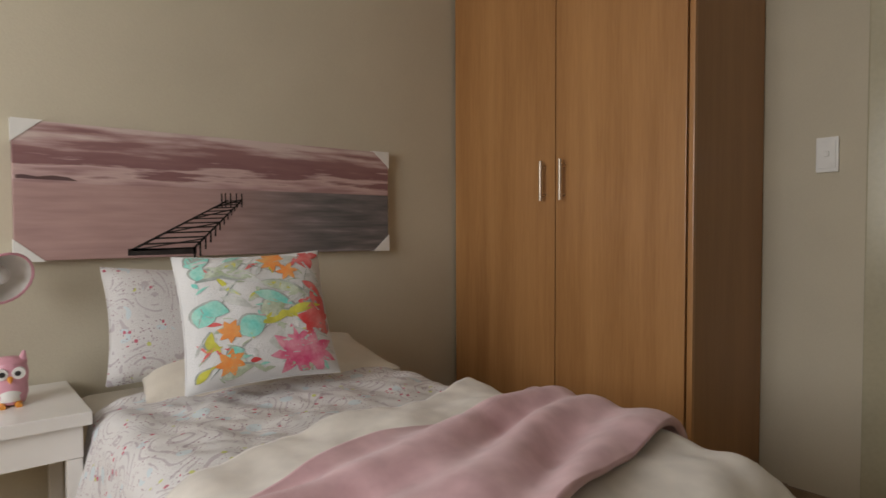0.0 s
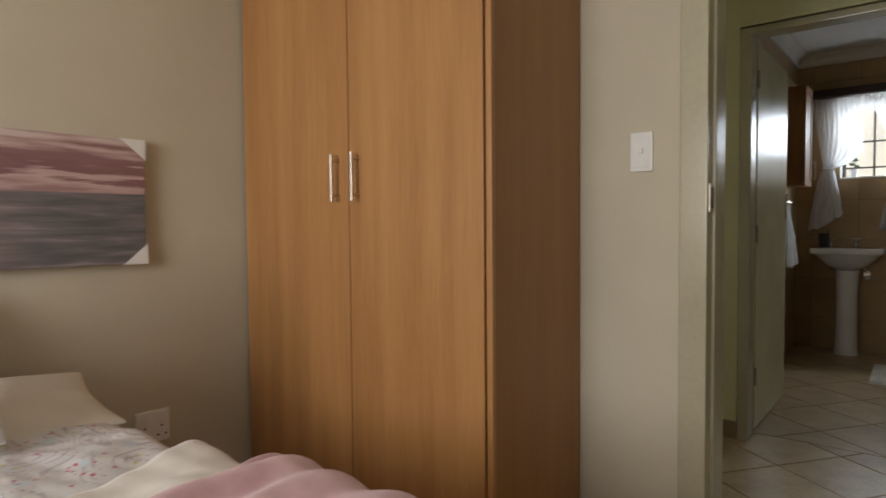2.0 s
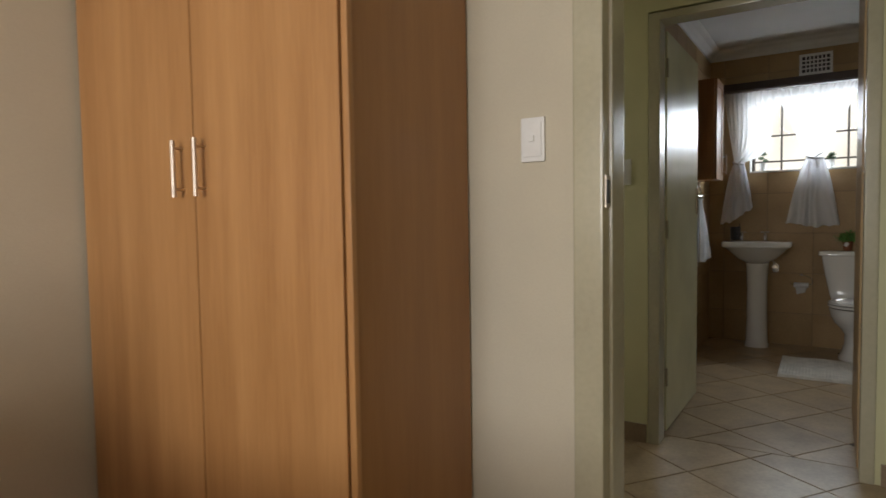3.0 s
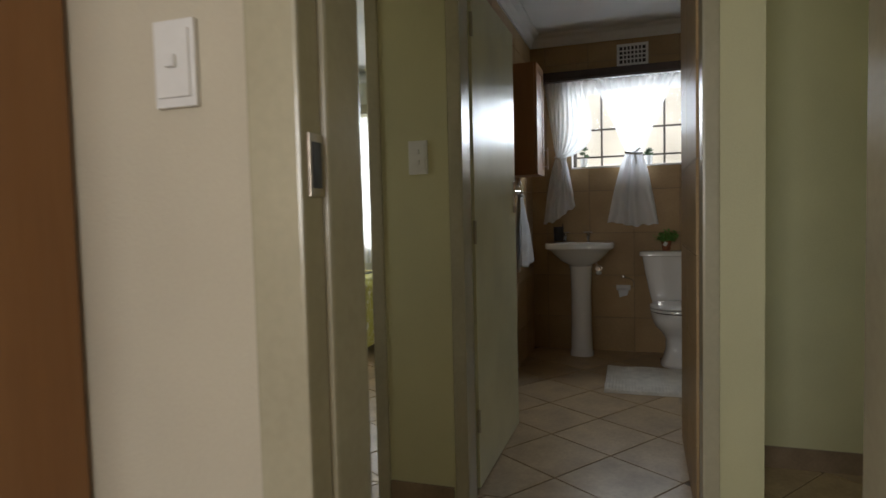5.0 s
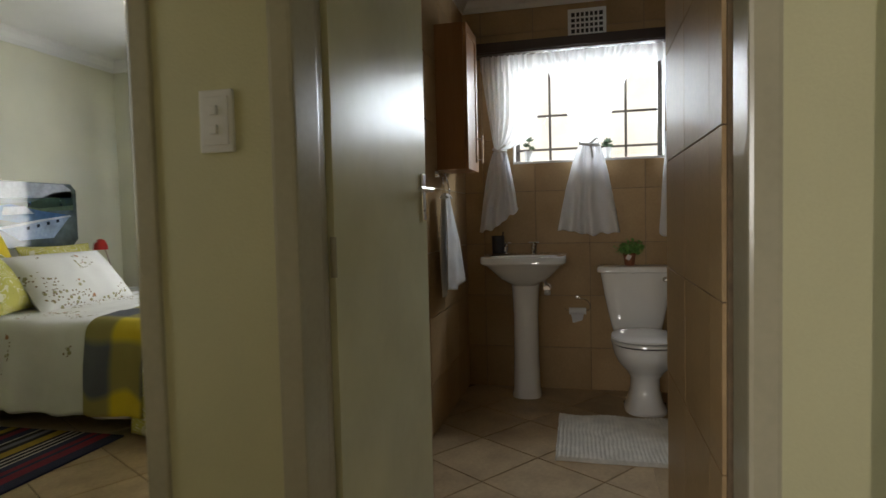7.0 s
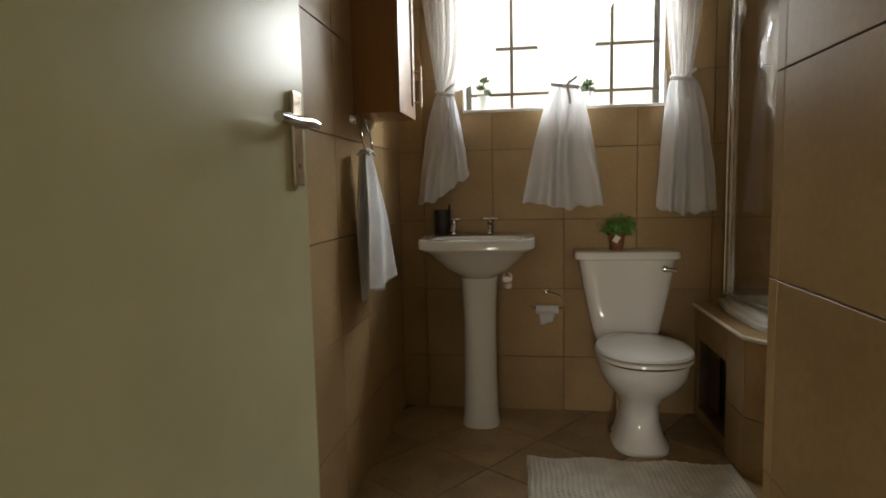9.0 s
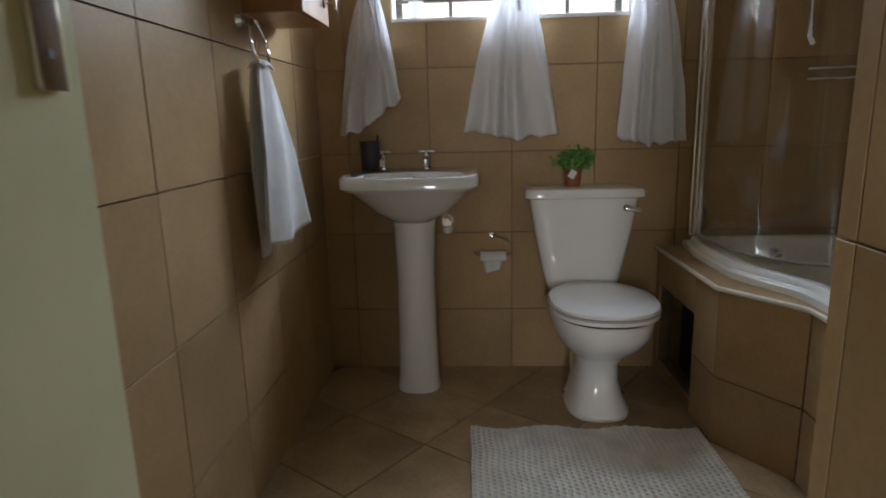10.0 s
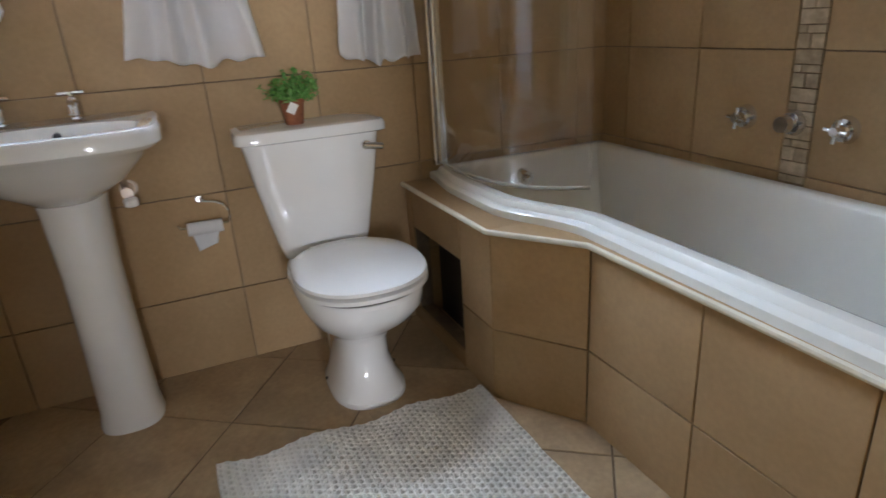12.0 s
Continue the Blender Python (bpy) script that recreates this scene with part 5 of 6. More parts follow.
def roll_holder():
    h = thing("toilet_roll_holder", (6.25, -0.26, 0.55), "chrome toilet roll holder with a white roll", "roll holder")
    part("rose", rod(bmesh.new(), (6.30, -0.258, 0.60), (6.288, -0.258, 0.60), 0.016, 0.010), CHROME, h, smooth=True)
    bm = tube(bmesh.new(), [(6.29, -0.258, 0.60), (6.268, -0.264, 0.598), (6.262, -0.30, 0.592), (6.258, -0.322, 0.582)], 0.004, 8)
    tube(bm, [(6.258, -0.322, 0.582), (6.252, -0.336, 0.560), (6.246, -0.338, 0.536), (6.245, -0.330, 0.524)], 0.003, 8)
    tube(bm, [(6.250, -0.338, 0.540), (6.245, -0.330, 0.524), (6.245, -0.188, 0.524), (6.250, -0.180, 0.536)], 0.004, 8)
    part("arm", bm, CHROME, h, smooth=True)
    bm = bmesh.new()
    loft(bm, [[(6.245 + r * math.cos(a), y, 0.518 + r * math.sin(a)) for a in [2 * math.pi * k / 24 for k in range(24)]] for y, r in ((-0.206, 0.012), (-0.206, 0.021), (-0.312, 0.021), (-0.312, 0.012))])
    part("roll", bm, LINEN, h, "nearly used white paper roll", smooth=True)
    part("loose_sheet", sheet(bmesh.new(), lambda u, v: (6.265 + 0.004 * math.sin(4 * v), -0.212 - 0.092 * u * (1 - 0.35 * v) - 0.016 * v, 0.517 - 0.080 * v + 0.018 * u * v), 6, 8), LINEN, h, smooth=True, thick=0.001)


roll_holder()


def bath_mat():
    m = thing("bath_mat", (5.41, -0.56, 0), "cream knitted cotton bath mat on the floor", "bath mat")
    x0, x1, y0, y1 = 5.10, 5.72, -0.955, -0.165
    def f(u, v):
        x = x0 + (x1 - x0) * u + 0.013 * math.sin(17 * v + 3 * u) * max(0, u - 0.7) * 3.3 + 0.006 * noise.noise((u * 6, v * 6, 0))
        y = y0 + (y1 - y0) * v + 0.006 * noise.noise((u * 6, v * 6, 7)) + 0.012 * (u - 0.5)
        row = int(v * 40)
        p, q = u * 31 + (0.5 if row % 2 else 0), v * 40
        z = 0.023 - 0.0195 * (math.sin(math.pi * p) ** 2 * math.sin(math.pi * q) ** 2) ** 1.6 - 0.004 * math.cos(math.pi * q) ** 6
        edge = min(u, 1 - u, v, 1 - v)
        return (x, y, z if edge > 0 else 0.001)
    part("knitting", sheet(bmesh.new(), f, 217, 280), MAT_CLOTH, m, smooth=True)


bath_mat()


# ---- bathtub ----
def slab(bm, poly, place, depth, ease=0.0013):
    """A tile: polygon in its plane, place(a, b, out) to the world, eased upper edge."""
    cx, cy = sum(p[0] for p in poly) / len(poly), sum(p[1] for p in poly) / len(poly)
    def inset(d):
        res = []
        for x, y in poly:
            l = max(1e-6, math.hypot(x - cx, y - cy))
            res.append((x - (x - cx) / l * d, y - (y - cy) / l * d))
        return res
    rings = [[bm.verts.new(place(x, y, o)) for x, y in pts] for pts, o in ((poly, -depth), (poly, -ease), (inset(ease * 1.4), 0))]
    n = len(poly)
    for a, b in zip(rings, rings[1:]):
        for k in range(n):
            bm.faces.new((a[k], a[(k + 1) % n], b[(k + 1) % n], b[k]))
    bm.faces.new(rings[-1])
    bmesh.ops.recalc_face_normals(bm, faces=bm.faces)
    return bm


def tub_front(x):
    """The front edge of the shower bath: straight, then bowed out."""
    return -1.138 + pinch(x, [(4.4, 0.0), (5.46, 0.0), (5.80, 0.108), (6.05, 0.112), (6.30, 0.085)])


def bathtub():
    t = thing("bathtub", (5.4, -1.5, 0.05), "white acrylic shower bath set in a tiled surround", "bathtub")
    xa, xb, yb = 4.43, 6.294, -1.824
    def ring(d, z, e=0.0):
        pts = []
        n = 64
        for i in range(n):
            x = xb - (xb - xa) * i / n
            pts.append((x, tub_front(x)))
        pts += [(xa, tub_front(xa) + (yb - tub_front(xa)) * i / 16) for i in range(16)]
        pts += [(xa + (xb - xa) * i / n, yb) for i in range(n)]
        pts += [(xb, yb + (tub_front(xb) - yb) * i / 16) for i in range(16)]
        out = []
        for x, y in pts:
            cx = min(max(x, xa + d + e), xb - d - e)
            f = tub_front(cx)
            mid = (f + yb) / 2
            s = (f - yb - 2 * d - 1.2 * e * abs((cx - 5.39) / 0.9) ** 4) / (f - yb)
            out.append((cx, mid + (y - mid) * s, z))
        return out
    rings = [ring(0, 0.545), ring(0, 0.566), ring(0.008, 0.572), ring(0.022, 0.573), ring(0.026, 0.585), ring(0.032, 0.592), ring(0.06, 0.593), ring(0.07, 0.590), ring(0.078, 0.578), ring(0.088, 0.53, 0.01), ring(0.105, 0.40, 0.05), ring(0.13, 0.27, 0.09), ring(0.18, 0.21, 0.13), ring(0.25, 0.195, 0.18)]
    bm = loft(bmesh.new(), rings, cap=False)
    bm.verts.ensure_lookup_table()
    bm.faces.new(bm.verts[-len(rings[0]):])
    bmesh.ops.recalc_face_normals(bm, faces=bm.faces)
    part("shell", bm, ACRYLIC, t, smooth=True)
    bm = rod(bmesh.new(), (6.205, -1.39, 0.52), (6.165, -1.39, 0.515), 0.030, 0.027, 20)
    rod(bm, (6.165, -1.39, 0.515), (6.145, -1.39, 0.513), 0.016, 0.013, 16)
    part("overflow", bm, CHROME, t, "chrome overflow knob", smooth=True)
    s = tagged(new("tub_surround"), "brown tiled casing round the bathtub with an open hatch", "tub casing")
    s.matrix_world = Matrix.Translation((5.4, -1.05, 0))
    # front of the casing in plan: along the bow, the slanting piece, then straight
    A, B, C, D = (6.299, -0.955), (5.66, -0.965), (5.43, -1.130), (4.428, -1.149)
    bm = bmesh.new()
    def face_core(p, q, z0, z1, deep=0.05):
        p, q = Vector((*p, 0)), Vector((*q, 0))
        n = Vector((-(q - p).y, (q - p).x, 0)).normalized()
        n = n if n.y < 0 else -n
        a, b = p + n * 0.009, q + n * 0.009
        loft(bm, [[(a.x, a.y, z), (b.x, b.y, z), (b.x + n.x * deep, b.y + n.y * deep, z), (a.x + n.x * deep, a.y + n.y * deep, z)] for z in (z0, z1)])
    hx0, hx1, hz0, hz1 = 5.86, 6.25, 0.06, 0.385
    face_core(A, (hx1, -0.9558), 0, 0.53)
    face_core((hx1, -0.9558), (hx0, -0.9618), hz1, 0.53)
    face_core((hx1, -0.9558), (hx0, -0.9618), 0, hz0)
    face_core((hx0, -0.9618), B, 0, 0.53)
    face_core(B, C, 0, 0.53)
    face_core(C, D, 0, 0.53)
    part("core", bm, GROUT, s)
    # Black sheet painting the shade of the hollow casing behind the hatch.
    part("hatch_back", box(bmesh.new(), hx0 - 0.05, 6.295, -1.080, -1.070, 0.0, 0.5), BLACK, s, "black sheet painting the shade inside the open hatch")
    def face_tile(p, q, z0, z1):
        p, q = Vector((*p, 0)), Vector((*q, 0))
        d = (q - p).normalized()
        n = Vector((-d.y, d.x, 0))
        n = n if n.y > 0 else -n
        l, m = (q - p).length, p
        bm = slab(bmesh.new(), [(0.002, z0 + 0.002), (l - 0.002, z0 + 0.002), (l - 0.002, z1 - 0.002), (0.002, z1 - 0.002)], lambda a, b, o: m + d * a + n * o + Vector((0, 0, b)), 0.0085)
        c = sum((v.co for v in bm.verts), Vector()) / len(bm.verts)
        bm.transform(Matrix.Translation(-c))
        ob = new("panel_tile", mesh("panel_tile", bm, WALL_TILE))
        ob.matrix_world = Matrix.Translation(c)
        ob.parent = s
        ob.matrix_parent_inverse = s.matrix_world.inverted()
    def on(p, q, x):
        k = (x - p[0]) / (q[0] - p[0])
        return (x, p[1] + (q[1] - p[1]) * k)
    for za, zb in ((0, 0.235), (0.235, 0.53)):
        face_tile(B, C, za, zb)
        for xa_, xb_ in ((5.43, 5.07), (5.07, 4.73), (4.73, 4.428)):
            face_tile(on(C, D, xa_), on(C, D, xb_), za, zb)
        face_tile(on(A, B, hx0), B, za, zb)
        face_tile(A, on(A, B, hx1), za, zb)
    face_tile(on(A, B, hx1), on(A, B, hx0), hz1, 0.53)
    face_tile(on(A, B, hx1), on(A, B, hx0), 0.0, hz0)
    # tiled ledge and its pale edge strip
    def ledge(xs, z0, z1):
        bm = bmesh.new()
        def front(x):
            return on(A, B, x)[1] if x >= B[0] else on(B, C, x)[1] if x >= C[0] else on(C, D, x)[1]
        cols = []
        for x in xs:
            cols.append([(x, front(x) + 0.006, z) for z in (z0, z1)] + [(x, tub_front(x) - 0.05, z) for z in (z1, z0)])
        loft(bm, cols)
        return bm
    xs1, xs2 = [6.299, 6.1, 5.9, 5.66], [5.66 - 0.002, 5.58, 5.5, 5.432]
    part("ledge_tile", ledge(xs1, 0.531, 0.5445), WALL_TILE, s)
    part("ledge_tile", ledge(xs2, 0.531, 0.5445), WALL_TILE, s)
    part("ledge_tile", ledge([5.43, 5.25, 5.07], 0.531, 0.5445), WALL_TILE, s)
    part("ledge_tile", ledge([5.068, 4.8, 4.428], 0.531, 0.5445), WALL_TILE, s)
    bm = bmesh.new()
    tube(bm, [(p[0], p[1] + 0.010, 0.5375) for p in (A, B, C, D)], 0.0085, 8)
    part("edge_strip", bm, material("edge_plastic", (0.74, 0.70, 0.58), 0.35, scale=12, vary=0.06, grain=60, bump=0.0), s, "cream plastic edge strip", smooth=True)
    g = thing("shower_screen", (6.27, -1.09, 0.594), "curved clear glass shower screen with chrome post", "shower screen")
    path = [(6.262, -1.088), (6.18, -1.079), (6.08, -1.076), (5.98, -1.083), (5.89, -1.100), (5.81, -1.130), (5.745, -1.175), (5.695, -1.230), (5.66, -1.295)]
    def along(u):
        s_ = u * (len(path) - 1)
        i = min(int(s_), len(path) - 2)
        f = s_ - i
        return (path[i][0] + f * (path[i + 1][0] - path[i][0]), path[i][1] + f * (path[i + 1][1] - path[i][1]))
    pane = part("pane", sheet(bmesh.new(), lambda u, v: (*along(u), 0.612 + 1.36 * v), 32, 4), PANE, g, smooth=True, thick=0.006)
    pane.visible_shadow = False
    part("post", box(bmesh.new(), 6.262, 6.298, -1.115, -1.065, 0.594, 1.99, 0.006), CHROME, g, "chrome wall post")
    part("hinge_tube", rod(bmesh.new(), (6.252, -1.085, 0.60), (6.252, -1.085, 1.98), 0.011), CHROME, g, smooth=True)
    part("seal", tube(bmesh.new(), [(*along(i / 24), 0.607) for i in range(25)], 0.006, 8), material("clear_seal", (0.45, 0.46, 0.42), 0.3), g, smooth=True)
    part("edge_profile", tube(bmesh.new(), [(5.66, -1.295, 0.61), (5.66, -1.295, 1.97)], 0.0028, 8), PANE, g, smooth=True)
    part("pull", tube(bmesh.new(), [(5.705, -1.20, 1.28), (5.70, -1.185, 1.30), (5.70, -1.185, 1.50), (5.705, -1.20, 1.52)], 0.007, 8), PLASTIC, g, "pale pull handle", smooth=True)


bathtub()


def bath_tap(x, label, cross=True):
    t = thing("bath_tap", (x, -1.83, 0.755), label, "tap", "taps over the bathtub")
    part("rose", rod(bmesh.new(), (x, -1.831, 0.755), (x, -1.812, 0.755), 0.038, 0.030, 24), CHROME, t, smooth=True)
    part("stem", rod(bmesh.new(), (x, -1.812, 0.755), (x, -1.785, 0.755), 0.019, 0.017, 18), CHROME, t, smooth=True)
    if cross:
        bm = bmesh.new()
        for a in (0.1, 0.1 + math.pi / 2):
            rod(bm, (x - 0.032 * math.cos(a), -1.788, 0.755 - 0.032 * math.sin(a)), (x + 0.032 * math.cos(a), -1.788, 0.755 + 0.032 * math.sin(a)), 0.0065)
        rod(bm, (x, -1.79, 0.755), (x, -1.776, 0.755), 0.016, 0.012, 16)
        part("cross_handle", bm, CHROME, t, smooth=True)
    else:
        part("knob", rod(bmesh.new(), (x, -1.795, 0.755), (x, -1.775, 0.755), 0.026, 0.022, 20), CHROME, t, smooth=True)


bath_tap(5.612, "chrome wall tap with a cross handle")
bath_tap(5.452, "round chrome diverter knob between the taps", False)
bath_tap(5.300, "chrome wall tap with a cross handle")


def corner_rack():
    r = thing("corner_rack", (6.2, -1.7, 1.2), "chrome wire rack in the shower corner", "rack")
    for z in (1.205, 1.245):
        part("rail", tube(bmesh.new(), [(6.298, -1.50, z), (6.27, -1.52, z), (6.18, -1.76, z), (6.16, -1.828, z)], 0.005, 8), CHROME, r, smooth=True)
    for k in range(5):
        s = k / 4
        part("wire", rod(bmesh.new(), (6.28 - 0.10 * s, -1.53 - 0.24 * s, 1.205), (6.297, -1.60 - 0.2 * s, 1.205), 0.0025, n=6), CHROME, r, smooth=True)
    part("end_grip", tube(bmesh.new(), [(6.195, -1.73, 1.249), (6.165, -1.815, 1.251)], 0.010, 8), BLACK, r, "black rubber grip", smooth=True)


corner_rack()


# ---- second bedroom ----
def double_bed():
    b = thing("double_bed", (5.72, 2.6, 0), "double bed on a dark base by the window", "bed")
    part("base", box(bmesh.new(), 5.08, 6.34, 1.76, 3.62, 0.10, 0.36, 0.01), BLACK, b)
    part("mattress", box(bmesh.new(), 5.04, 6.38, 1.72, 3.64, 0.361, 0.575, 0.05, 4), LINEN, b, smooth=True)
    for x in (5.14, 6.28):
        for y in (1.82, 3.56):
            part("leg", rod(bmesh.new(), (x, y, 0), (x, y, 0.10), 0.025), DARK_WOOD, b)
    d = thing("duvet", (5.72, 2.5, 0.58), "white duvet with brown sprig print", "duvet")
    part("cover", drape(bmesh.new(), 5.71, 0.69, 0.585, 3.2, 1.70, 0.44, crumple=0.012, nu=100, nv=80, edges=lambda x: (3.25, 1.78)), SPRIG, d, smooth=True, thick=0.012)
    y = thing("yellow_cover", (5.72, 1.9, 0.58), "yellow printed cover folded over the bed foot", "bed cover")
    part("cover", drape(bmesh.new(), 5.71, 0.70, 0.585, 2.0, 1.70, 0.52, lift=0.012, crumple=0.014, nu=100, nv=60, edges=lambda x: (2.02 + 0.02 * math.sin(6 * x), 1.20)), YELLOW_PRINT, y, smooth=True, thick=0.012)
    p = thing("plaid_blanket", (5.72, 2.1, 0.6), "yellow and grey plaid blanket across the bed", "blanket")
    m = material("plaid_wool", (0.6, 0.5, 0.05), 0.95, scale=6, vary=0.05, grain=250, bump=0.4)
    nt = m.node_tree
    uv = nt.nodes.new("ShaderNodeTexCoord")
    sp = nt.nodes.new("ShaderNodeSeparateXYZ")
    nt.links.new(uv.outputs["Object"], sp.inputs[0])
    sumz = nt.nodes.new("ShaderNodeMath")
    sumz.operation = "SUBTRACT"
    nt.links.new(sp.outputs["X"], sumz.inputs[0])
    nt.links.new(sp.outputs["Z"], sumz.inputs[1])
    def bands(src, size):
        w = nt.nodes.new("ShaderNodeMath")
        w.operation, w.inputs[1].default_value = "PINGPONG", size
        nt.links.new(src, w.inputs[0])
        g = nt.nodes.new("ShaderNodeMapRange")
        g.inputs[1].default_value, g.inputs[2].default_value = size * 0.42, size * 0.58
        nt.links.new(w.outputs[0], g.inputs[0])
        return g.outputs[0]
    av = nt.nodes.new("ShaderNodeMath")
    av.operation = "ADD"
    nt.links.new(bands(sumz.outputs[0], 0.24), av.inputs[0])
    nt.links.new(bands(sp.outputs["Y"], 0.2), av.inputs[1])
    r = nt.nodes.new("ShaderNodeValToRGB")
    r.color_ramp.elements[0].color, r.color_ramp.elements[1].color = (0.66, 0.52, 0.03, 1), (0.10, 0.11, 0.14, 1)
    e = r.color_ramp.elements.new(0.5)
    e.color = (0.30, 0.26, 0.08, 1)
    hv = nt.nodes.new("ShaderNodeMath")
    hv.operation, hv.inputs[1].default_value = "MULTIPLY", 0.5
    nt.links.new(av.outputs[0], hv.inputs[0])
    nt.links.new(hv.outputs[0], r.inputs[0])
    nt.links.new(r.outputs[0], nt.nodes["Principled BSDF"].inputs["Base Color"])
    part("weave", drape(bmesh.new(), 5.71, 0.705, 0.585, 2.3, 1.3, 0.44, lift=0.026, crumple=0.012, nu=100, nv=40, edges=lambda x: (2.27, 1.90 + 0.02 * math.sin(5 * x))), m, p, smooth=True, thick=0.012)


double_bed()
cushion("pillow", Matrix.Translation((5.72, 3.08, 0.765)) @ Euler((radians(50), radians(0), radians(4))).to_matrix().to_4x4(), 0.84, 0.48, 0.22, SPRIG, "white sprigged pillow leaning on the bed", "pillows on the double bed")
cushion("pillow", Matrix.Translation((5.28, 3.33, 0.87)) @ Euler((radians(68), 0, radians(10))).to_matrix().to_4x4(), 0.56, 0.50, 0.17, YELLOW, "bright yellow pillow propped on the bed head", "pillows on the double bed")
cushion("pillow", Matrix.Translation((5.22, 3.13, 0.80)) @ Euler((radians(55), 0, radians(20))).to_matrix().to_4x4(), 0.50, 0.42, 0.15, YELLOW_PRINT, "yellow printed pillow leaning on the bed", "pillows on the double bed")
cushion("pillow", Matrix.Translation((6.0, 3.44, 0.795)) @ Euler((radians(70), 0, radians(0))).to_matrix().to_4x4(), 0.62, 0.44, 0.16, YELLOW_PRINT, "pale yellow pillow against the bedroom wall", "pillows on the double bed")


def boat_picture():
    x0, x1, y, z0, z1, k = 5.22, 6.36, 3.655, 0.985, 1.47, 0.05
    p = thing("boat_picture", ((x0 + x1) / 2, 3.68, z0), "glossy panel picture of blue boats ashore", "picture")
    back = material("boat_scene", (0.16, 0.19, 0.18), 0.06, scale=3.5, vary=0.3, grain=18, bump=0.0, coat=1.0, tint=(0.05, 0.07, 0.05))
    outline = [(x0 + k, z0), (x1 - k, z0), (x1, z0 + k), (x1, z1 - k), (x1 - k, z1), (x0 + k, z1), (x0, z1 - k), (x0, z0 + k)]
    part("panel", loft(bmesh.new(), [[(a, yy, b) for a, b in outline] for yy in (y, 3.679)]), back, p)
    def patch(name, pts, color, proud=0.0015):
        bm = bmesh.new()
        bm.faces.new([bm.verts.new((x0 + a * (x1 - x0), y - proud, z0 + b * (z1 - z0))) for a, b in pts][::-1])
        part(name, bm, material("print_" + name, color, 0.08, scale=6, vary=0.2, grain=40, bump=0, coat=1.0), p)
    patch("printed_sky", [(0.04, 0.72), (0.96, 0.78), (0.96, 0.9), (0.9, 0.99), (0.1, 0.99), (0.04, 0.9)], (0.52, 0.55, 0.58))
    patch("printed_hill", [(0.40, 0.66), (0.66, 0.70), (0.82, 0.86), (0.97, 0.90), (0.97, 0.66), (0.7, 0.60)], (0.05, 0.075, 0.04))
    patch("printed_shore", [(0.04, 0.60), (0.50, 0.66), (0.70, 0.60), (0.97, 0.66), (0.97, 0.58), (0.6, 0.55), (0.04, 0.5)], (0.17, 0.22, 0.11))
    patch("printed_hull", [(0.42, 0.30), (0.55, 0.12), (0.80, 0.14), (0.94, 0.48), (0.70, 0.42)], (0.40, 0.50, 0.66))
    patch("printed_deck", [(0.36, 0.46), (0.55, 0.38), (0.93, 0.50), (0.72, 0.56), (0.50, 0.66), (0.38, 0.62)], (0.10, 0.20, 0.36), 0.003)
    patch("printed_gunwale", [(0.40, 0.32), (0.70, 0.43), (0.94, 0.50), (0.945, 0.475), (0.70, 0.395), (0.42, 0.285)], (0.72, 0.76, 0.80), 0.0045)
    patch("printed_cabin", [(0.44, 0.50), (0.45, 0.62), (0.60, 0.63), (0.66, 0.52)], (0.66, 0.70, 0.74), 0.0045)
    for k in range(4):
        a, b = 0.60 + 0.075 * k, 0.27 + 0.035 * k
        patch("printed_porthole", [(a, b), (a + 0.022, b + 0.01), (a + 0.022, b + 0.06), (a, b + 0.05)], (0.03, 0.04, 0.06), 0.0045)


boat_picture()


def bedside_table():
    white = bpy.data.materials["white_lacquer"]
    t = thing("nightstand", (6.6, 3.45, 0), "small white bedside table in the corner", "nightstand")
    part("top", box(bmesh.new(), 6.44, 6.80, 3.25, 3.66, 0.575, 0.60, 0.004), white, t)
    part("cabinet", box(bmesh.new(), 6.46, 6.78, 3.27, 3.65, 0.05, 0.574, 0.003), white, t)
    for x in (6.49, 6.75):
        for y in (3.30, 3.62):
            part("foot", rod(bmesh.new(), (x, y, 0), (x, y, 0.05), 0.015), white, t)
    l = thing("bedside_lamp", (6.56, 3.50, 0.6), "bedside lamp with a wire arm and red shade", "lamp")
    part("base", lathe(bmesh.new(), [(0.06, 0), (0.062, 0.012), (0.02, 0.02)], (6.56, 3.50, 0.60)), BLACK, l, smooth=True)
    part("arm", tube(bmesh.new(), [(6.56, 3.50, 0.62), (6.52, 3.50, 0.80), (6.46, 3.50, 0.96), (6.40, 3.50, 1.02), (6.35, 3.50, 1.0), (6.34, 3.50, 0.95)], 0.005, 8), STEEL, l, smooth=True)
    bm = lathe(bmesh.new(), [(0.012, 0.06), (0.03, 0.05), (0.05, 0.01), (0.055, -0.025), (0.050, -0.025), (0.02, 0.03)], (6.42, 3.50, 0.97))
    part("shade", bm, material("red_enamel", (0.50, 0.02, 0.015), 0.3, scale=10, vary=0.05), l, smooth=True)


bedside_table()


